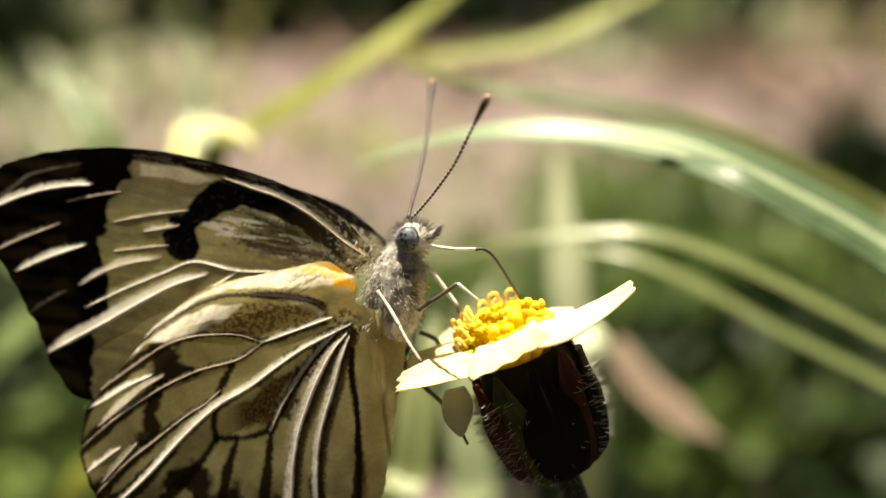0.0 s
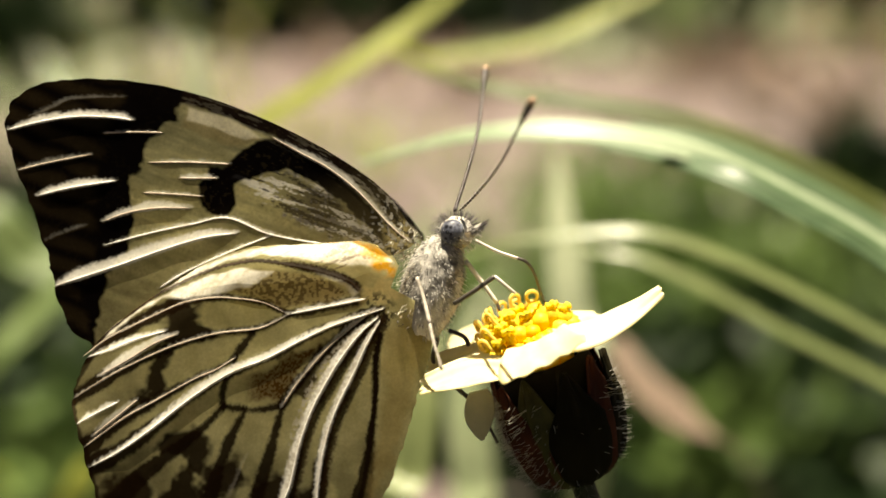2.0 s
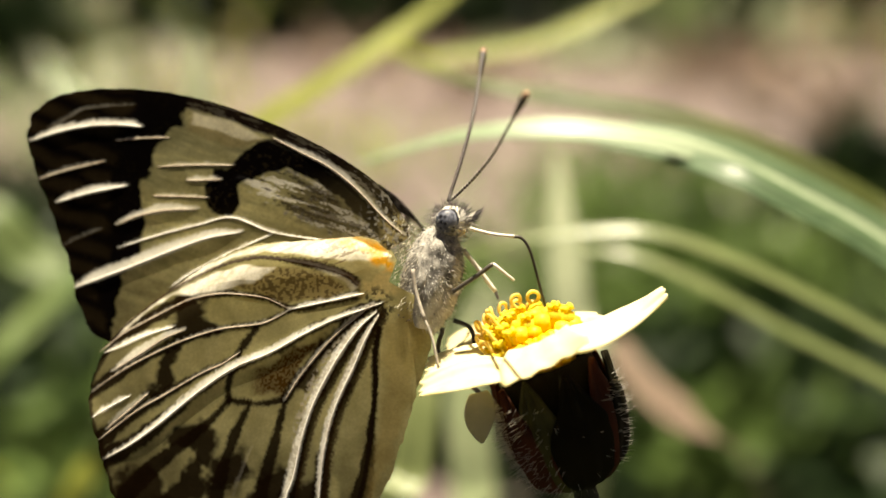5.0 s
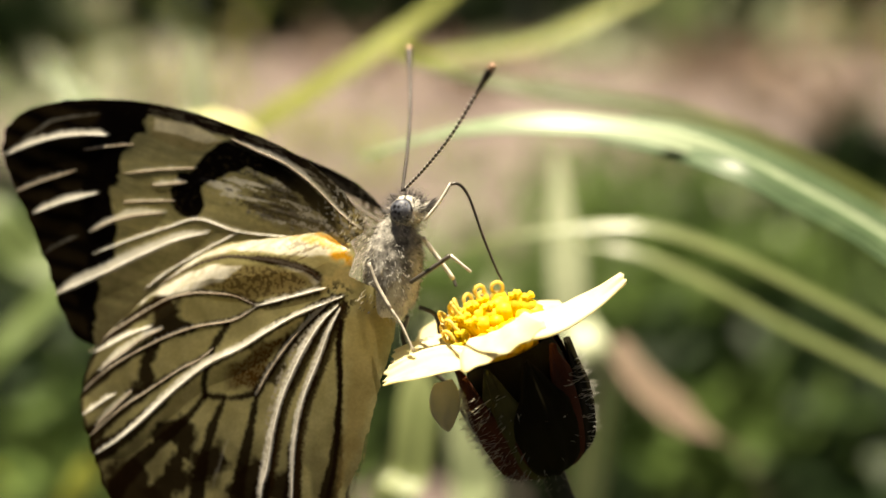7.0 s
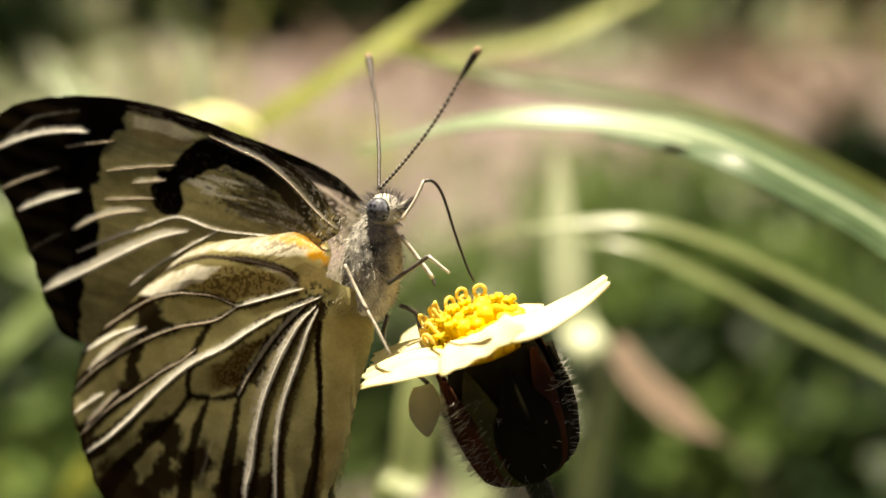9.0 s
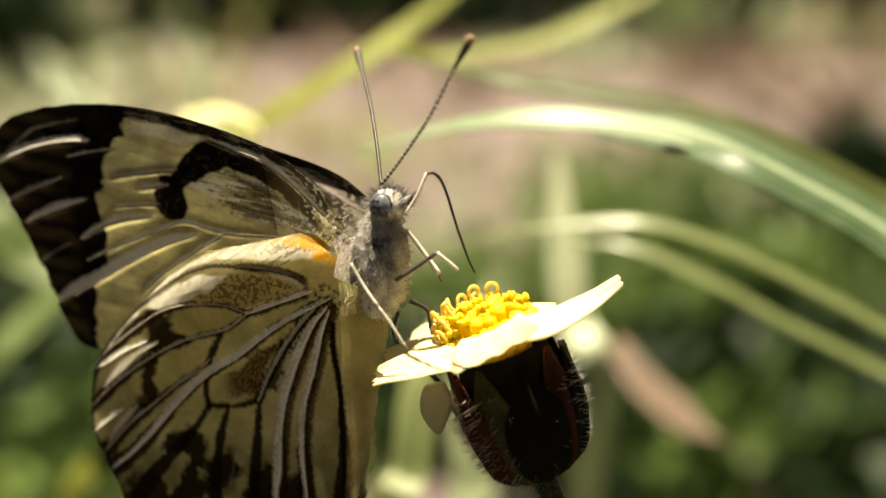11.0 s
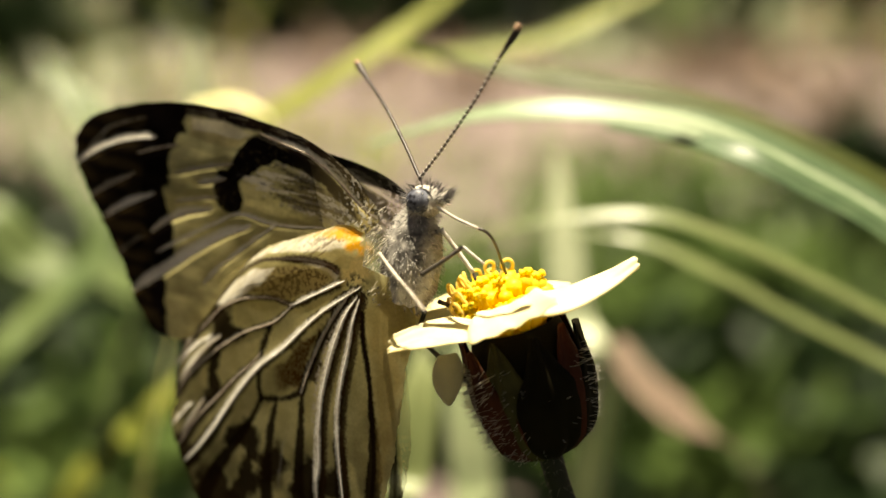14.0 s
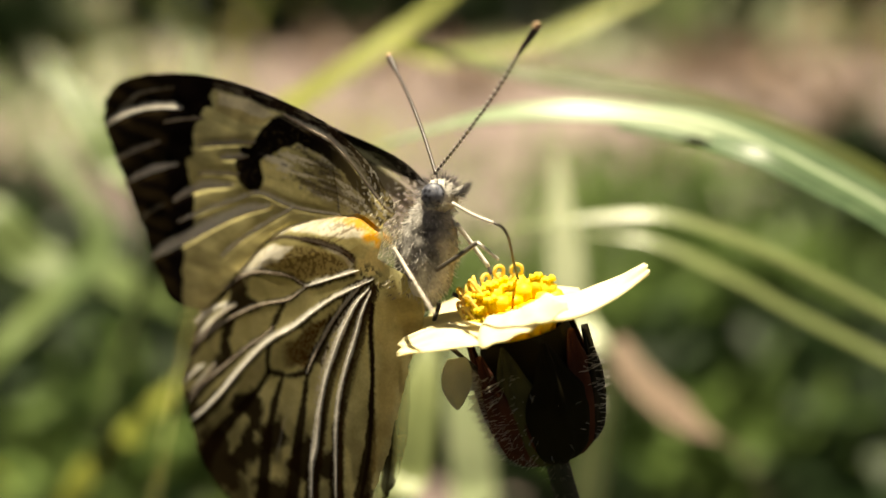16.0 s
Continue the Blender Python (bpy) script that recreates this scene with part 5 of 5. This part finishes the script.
blade([(690, 980, -48), (725, 830, -48), (745, 680, -50), (775, 560, -54)], None, 4.2, BLADE_LIME, "bright green upright grass blade")
blade([(845, 990, -90), (838, 850, -90), (825, 700, -92), (818, 560, -96)], None, 6.0, BLADE_SAGE, "broad pale green upright grass blade")
blade([(-100, 410, -120), (60, 460, -120), (220, 500, -124), (330, 560, -130)], (-0.16, 0.1), 8.0, BLADE_GREEN, "yellow green drooping grass blade")
blade([(120, 920, -95), (230, 770, -95), (330, 660, -98)], (-0.05, 0.06), 4.0, BLADE_OLIVE, "olive slanting grass blade")
blade([(-60, 700, -110), (60, 560, -112), (180, 420, -118), (60, 250, -124)], (-0.12, 0.1), 5.0, BLADE_GREEN, "light green leaning grass blade")
blade([(1450, 1300, -92), (1390, 1000, -92), (1325, 818, -90), (1230, 752, -88), (1140, 680, -88), (1085, 605, -90)], None, 5.6, DRY, "curled tan dead leaf caught in the grass", tip=0.6, stalk=0.74)

CURL = blade([(300, 560, -60), (318, 440, -58), (327, 340, -57), (331, 280, -56), (345, 232, -56), (385, 222, -55), (430, 234, -55), (458, 256, -55), (455, 284, -55)], (-0.06, 0.08), 1.2, CURL_LEAF, "curled pale yellow leaf glowing in the sun", tip=0.55, fold=0.15, face=Vector((-0.1, -0.45, 0.9)), stalk=0.4)
CURL_STALK = blade([(300, 560, -40), (322, 420, -46), (330, 330, -54), (334, 272, -61), (340, 222, -68)], (-0.062, 0.082), 3.0, CURL_LEAF, "upright pale yellow leaf in the sun", tip=0.6, fold=0.15, stalk=0.62)


def leaf_mass(name, centre, size, count, leaf, mats, seed, label):
    rng = random.Random(seed)
    verts, faces = [], []
    for k in range(count):
        p = Vector((rng.gauss(0, 0.4) * size[0], rng.gauss(0, 0.4) * size[1], abs(rng.gauss(0, 0.5)) * size[2]))
        d = Vector((rng.uniform(-1, 1), rng.uniform(-1, 1), rng.uniform(-0.2, 1))).normalized()
        s = d.orthogonal().normalized()
        s = Matrix.Rotation(rng.uniform(0, 6.28), 3, d) @ s
        L = leaf * rng.uniform(0.6, 1.4)
        n = d.cross(s)
        o = len(verts)
        verts += [p, p + d * L * 0.5 + s * L * 0.18 + n * L * 0.05, p + d * L, p + d * L * 0.5 - s * L * 0.18 + n * L * 0.05, p + d * L * 0.5]
        faces += [(o, o + 1, o + 4), (o + 1, o + 2, o + 4), (o + 2, o + 3, o + 4), (o + 3, o, o + 4)]
    ob = new(name, mesh_of(name, verts, faces, mats))
    ob.location = centre
    return tagged(ob, label, "plant", kind="stuff")


# low leaf clumps; the near-black ones stand in for shade over the soil
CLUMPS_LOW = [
        (1250, 600, 0.07, 0.03, 0.026, 550, 0.02, LEAF_MID), (1380, 560, 0.05, 0.03, 0.026, 500, 0.02, LEAF_MID), (1260, 800, 0.05, 0.03, 0.03, 900, 0.02, LEAF_SHADE), (1320, 880, 0.05, 0.03, 0.025, 600, 0.02, LEAF_MID), (1480, 900, 0.05, 0.03, 0.025, 900, 0.02, LEAF_SHADE), (360, 880, 0.05, 0.03, 0.03, 260, 0.02, LEAF_MID), (300, 860, 0.06, 0.03, 0.028, 700, 0.02, LEAF_SHADE), (150, 900, 0.04, 0.03, 0.03, 200, 0.02, LEAF_MID), (40, 610, 0.03, 0.02, 0.035, 900, 0.02, LEAF_SHADE), (240, 650, 0.03, 0.02, 0.03, 800, 0.02, LEAF_SHADE), (90, 830, 0.03, 0.02, 0.03, 700, 0.02, LEAF_SHADE), (1400, 500, 0.04, 0.02, 0.03, 500, 0.02, LEAF_SHADE), (1180, 560, 0.02, 0.015, 0.03, 500, 0.018, LEAF_SHADE), (1320, 720, 0.05, 0.03, 0.025, 900, 0.022, LEAF_SHADE), (1500, 760, 0.05, 0.035, 0.03, 1100, 0.022, LEAF_SHADE), (1150, 860, 0.05, 0.03, 0.02, 700, 0.018, LEAF_SHADE), (1230, 900, 0.03, 0.02, 0.03, 60, 0.02, LEAF_MID),
        (100, 760, 0.05, 0.04, 0.03, 900, 0.022, LEAF_SHADE), (330, 640, 0.06, 0.04, 0.03, 900, 0.022, LEAF_SHADE)]
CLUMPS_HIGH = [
        (780, 760, 0.06, 0.035, 0.025, 900, 0.02, LEAF_SHADE), (820, 560, 0.06, 0.03, 0.025, 400, 0.02, LEAF_MID),
        (1120, 470, 0.06, 0.03, 0.03, 300, 0.02, LEAF_MID), (1330, 440, 0.05, 0.03, 0.03, 120, 0.02, LEAF_MID), (1140, 700, 0.025, 0.02, 0.03, 400, 0.018, LEAF_MID), (1120, 830, 0.02, 0.015, 0.02, 300, 0.016, LEAF_MID), (1290, 590, 0.05, 0.02, 0.035, 900, 0.018, LEAF_MID), (30, 480, 0.06, 0.04, 0.04, 600, 0.02, LEAF_SHADE), (1520, 540, 0.04, 0.025, 0.03, 600, 0.022, LEAF_SHADE),
        (1540, 390, 0.06, 0.03, 0.04, 500, 0.025, LEAF_SHADE), (1500, 60, 0.12, 0.05, 0.05, 160, 0.04, LEAF_SHADE), (10, 170, 0.07, 0.04, 0.06, 900, 0.035, LEAF_SHADE), (420, 30, 0.1, 0.05, 0.06, 500, 0.05, LEAF_SHADE), (1180, 380, 0.07, 0.03, 0.03, 200, 0.025, LEAF_MID)]
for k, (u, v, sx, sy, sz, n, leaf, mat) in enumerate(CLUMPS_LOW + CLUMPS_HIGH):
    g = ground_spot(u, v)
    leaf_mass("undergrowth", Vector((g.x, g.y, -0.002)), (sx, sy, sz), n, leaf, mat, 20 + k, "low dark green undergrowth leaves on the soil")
# far bushes, their shade put into the leaf colour
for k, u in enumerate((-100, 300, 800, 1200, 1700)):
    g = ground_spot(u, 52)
    leaf_mass("undergrowth", Vector((g.x, g.y, -0.002)), (0.22, 0.1, 0.13), 1300, 0.05, LEAF_SHADE, 60 + k, "bush leaves far behind, coloured dark for shade")

# unseen clumps added round the lens to cut light bounced off the soil
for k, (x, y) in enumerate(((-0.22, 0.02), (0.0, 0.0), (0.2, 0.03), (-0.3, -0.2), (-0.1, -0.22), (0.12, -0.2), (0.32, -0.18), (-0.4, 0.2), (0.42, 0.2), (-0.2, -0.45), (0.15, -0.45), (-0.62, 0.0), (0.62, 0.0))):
    leaf_mass("undergrowth", Vector((x, y, -0.002)), (0.16, 0.14, 0.035), 1500, 0.03, LEAF_SHADE, 140 + k, "low dark green undergrowth leaves on the soil")


# few pale leaves whose colour stands for bright glints in the blur
for k, (u, v, sx, sz, n, leaf) in enumerate(((1290, 470, 0.04, 0.03, 34, 0.016), (1400, 560, 0.03, 0.02, 20, 0.014), (1150, 800, 0.02, 0.015, 50, 0.014), (110, 120, 0.06, 0.04, 70, 0.03), (30, 500, 0.02, 0.015, 16, 0.015), (1190, 40, 0.06, 0.06, 220, 0.035), (330, 60, 0.05, 0.04, 60, 0.03), (700, 20, 0.1, 0.05, 24, 0.03), (1100, 760, 0.02, 0.015, 14, 0.014))):
    g = ground_spot(u, v)
    leaf_mass("undergrowth", Vector((g.x, g.y, 0.004)), (sx, 0.02, sz), n, leaf, BLADE_PALE, 90 + k, "scattered leaves in the undergrowth, painted pale for sun glints")

for k, (u, v, n, leaf, mat) in enumerate(((620, 120, 50, 0.03, DRY), (820, 170, 60, 0.026, DRY), (1050, 130, 60, 0.03, BLADE_PALE), (1300, 150, 80, 0.03, DRY), (1450, 210, 70, 0.024, DRY), (1250, 330, 60, 0.018, DRY), (560, 260, 40, 0.02, BLADE_OLIVE), (900, 330, 50, 0.018, BLADE_GREEN), (1400, 90, 50, 0.04, BLADE_PALE))):
    g = ground_spot(u, v)
    leaf_mass("leaf_litter", Vector((g.x, g.y, 0.002)), (0.1, 0.05, 0.02), n, leaf, mat, 170 + k, "scattered dry straw and fallen leaves on the soil")


def tuft(foot, count, height, spread, width, mats, seed, label):
    """A tuft of many grass blades rooted at one place, in one mesh."""
    rng = random.Random(seed)
    verts, faces, slots = [], [], []
    for k in range(count):
        a, lean = rng.uniform(0, 6.283), rng.uniform(0.15, 1.0)
        root = Vector((rng.gauss(0, spread), rng.gauss(0, spread), -0.002))
        out = Vector((math.cos(a), math.sin(a), 0))
        h, w = height * rng.uniform(0.4, 1.2), width * rng.uniform(0.6, 1.3)
        side = Vector((-out.y, out.x, 0)) * w * 0.5
        o = len(verts)
        m = rng.randrange(len(mats))
        for i in range(8):
            t = i / 7
            p = root + out * h * lean * t * t + Vector((0, 0, h * (t - 0.45 * lean * t * t * t)))
            s = side * (1 - t ** 2.5)
            verts += [p - s, p - Vector((0, 0, w * 0.15)), p + s]
        for i in range(7):
            for j in range(2):
                q = o + i * 3 + j
                faces.append((q, q + 1, q + 4, q + 3))
                slots.append(m)
    me = mesh_of("grass_tuft", verts, faces, mats[0])
    for m in mats[1:]:
        me.materials.append(m)
    me.polygons.foreach_set("material_index", slots)
    ob = new("grass_tuft", me)
    ob.location = (foot[0], foot[1], 0)
    return tagged(ob, label, "grass", kind="stuff")


for k, (u, v, n, h, sp, w, mats) in enumerate((
        (60, 300, 40, 0.09, 0.03, 0.006, (BLADE_GREEN, BLADE_PALE)), (330, 200, 26, 0.07, 0.03, 0.006, (BLADE_PALE, BLADE_OLIVE)), (30, 640, 40, 0.05, 0.03, 0.005, (BLADE_GREEN, BLADE_OLIVE, LEAF_MID)),
        (250, 760, 40, 0.045, 0.03, 0.004, (BLADE_GREEN, BLADE_OLIVE, LEAF_SHADE)), (640, 330, 24, 0.05, 0.03, 0.004, (BLADE_OLIVE, BLADE_GREEN)), (1000, 480, 40, 0.05, 0.03, 0.005, (BLADE_GREEN, BLADE_PALE, LEAF_MID)),
        (1300, 480, 40, 0.05, 0.03, 0.005, (BLADE_GREEN, LEAF_SHADE, LEAF_MID)), (1200, 800, 40, 0.035, 0.03, 0.004, (BLADE_PALE, LEAF_MID, BLADE_GREEN)), (760, 720, 30, 0.05, 0.02, 0.005, (BLADE_PALE, BLADE_GREEN)),
        (1500, 130, 22, 0.1, 0.03, 0.004, (DRY, DRY, BLADE_OLIVE)), (1180, 90, 30, 0.12, 0.03, 0.009, (BLADE_PALE, BLADE_GREEN)), (100, 90, 30, 0.12, 0.05, 0.01, (BLADE_PALE, DRY)), (600, 70, 30, 0.12, 0.1, 0.006, (BLADE_OLIVE, LEAF_SHADE)))):
    tuft(ground_spot(u, v), n, h, sp, w, mats, 100 + k, "blurred tuft of green and straw grass on the soil")


# ---- what moves ----
def motions():
    b, fore, hind, far_wings, near, far, tongue, dip, leg, steady = BUTTERFLY_PARTS
    walk(b, [(t, SPACE @ Matrix.Translation(Vector(p) * MM) @ turn(*w)) for t, *w, x, y, z in BUTTERFLY for p in ((x, y, z),)])
    walk(fore, [(t, Matrix.Translation(FORE_HINGE) @ turn(*w)) for t, *w in FORE_WING])
    walk(hind, [(t, Matrix.Translation(HIND_HINGE) @ turn(*w)) for t, *w in HIND_WING])
    for (o, h), rows, lean in zip(far_wings, (FORE_WING, HIND_WING), ((-3.5, 4.2), (0.6, 1.5))):
        walk(o, [(t, Matrix.Translation(h) @ pose(0, 0, 0, 0, *lean) @ turn(*w)) for t, *w in rows])
    for o, pivot, share in steady:
        walk(o, [(t, Matrix.Translation(pivot) @ turn(-share * wx, -share * wy, -share * wz) @ Matrix.Translation(-pivot)) for t, wx, wy, wz, x, y, z in BUTTERFLY])
    walk(near, [(t, Matrix.Translation(SOCKET + Vector((0.0002, 0, 0.0004))) @ aim(*w)) for t, *w in ANTENNA_NEAR])
    walk(far, [(t, Matrix.Translation(SOCKET - Vector((0.0002, 0, 0.0004))) @ aim(*w)) for t, *w in ANTENNA_FAR])
    walk(tongue, [(t, Matrix.Translation(PROBOSCIS_ROOT) @ aim(*w)) for t, *w in PROBOSCIS_BASE])
    walk(dip, [(t, Matrix.Translation(Vector((x, y, z)) * MM) @ bent(Vector(w), Vector(v))) for (t, x, y, z, *w), (_, *v) in zip(PROBOSCIS_TIP, PROBOSCIS_BASE)])
    walk(leg, [(t, Matrix.Translation(HIP) @ aim(*w)) for t, *w in MID_LEG])
    walk(FLOWER_HEAD, [(t, SPACE @ Matrix.Translation(Vector((x, y, z)) * MM) @ turn(*w)) for t, *w, x, y, z in FLOWER])
    drift = ((0, -10, 0), (1.5, -6, 0), (4, 0, 0), (6.5, -4, 10), (8, -4, 17), (9, -4, 23), (11.5, -1, 22), (13, 6, 27), (14, 14, 38), (15, 24, 36), (16, 36, 36))
    for o, gain in [(o, 1.28) for o in SWAY] + [(CURL, 2.1), (CURL_STALK, 2.1)]:
        home = o.location.copy()
        walk(o, [(t, Matrix.Translation(home + SPACE.to_3x3() @ Vector((du, dv, 0)) * (gain * MM / 28))) for t, du, dv in drift])


motions()
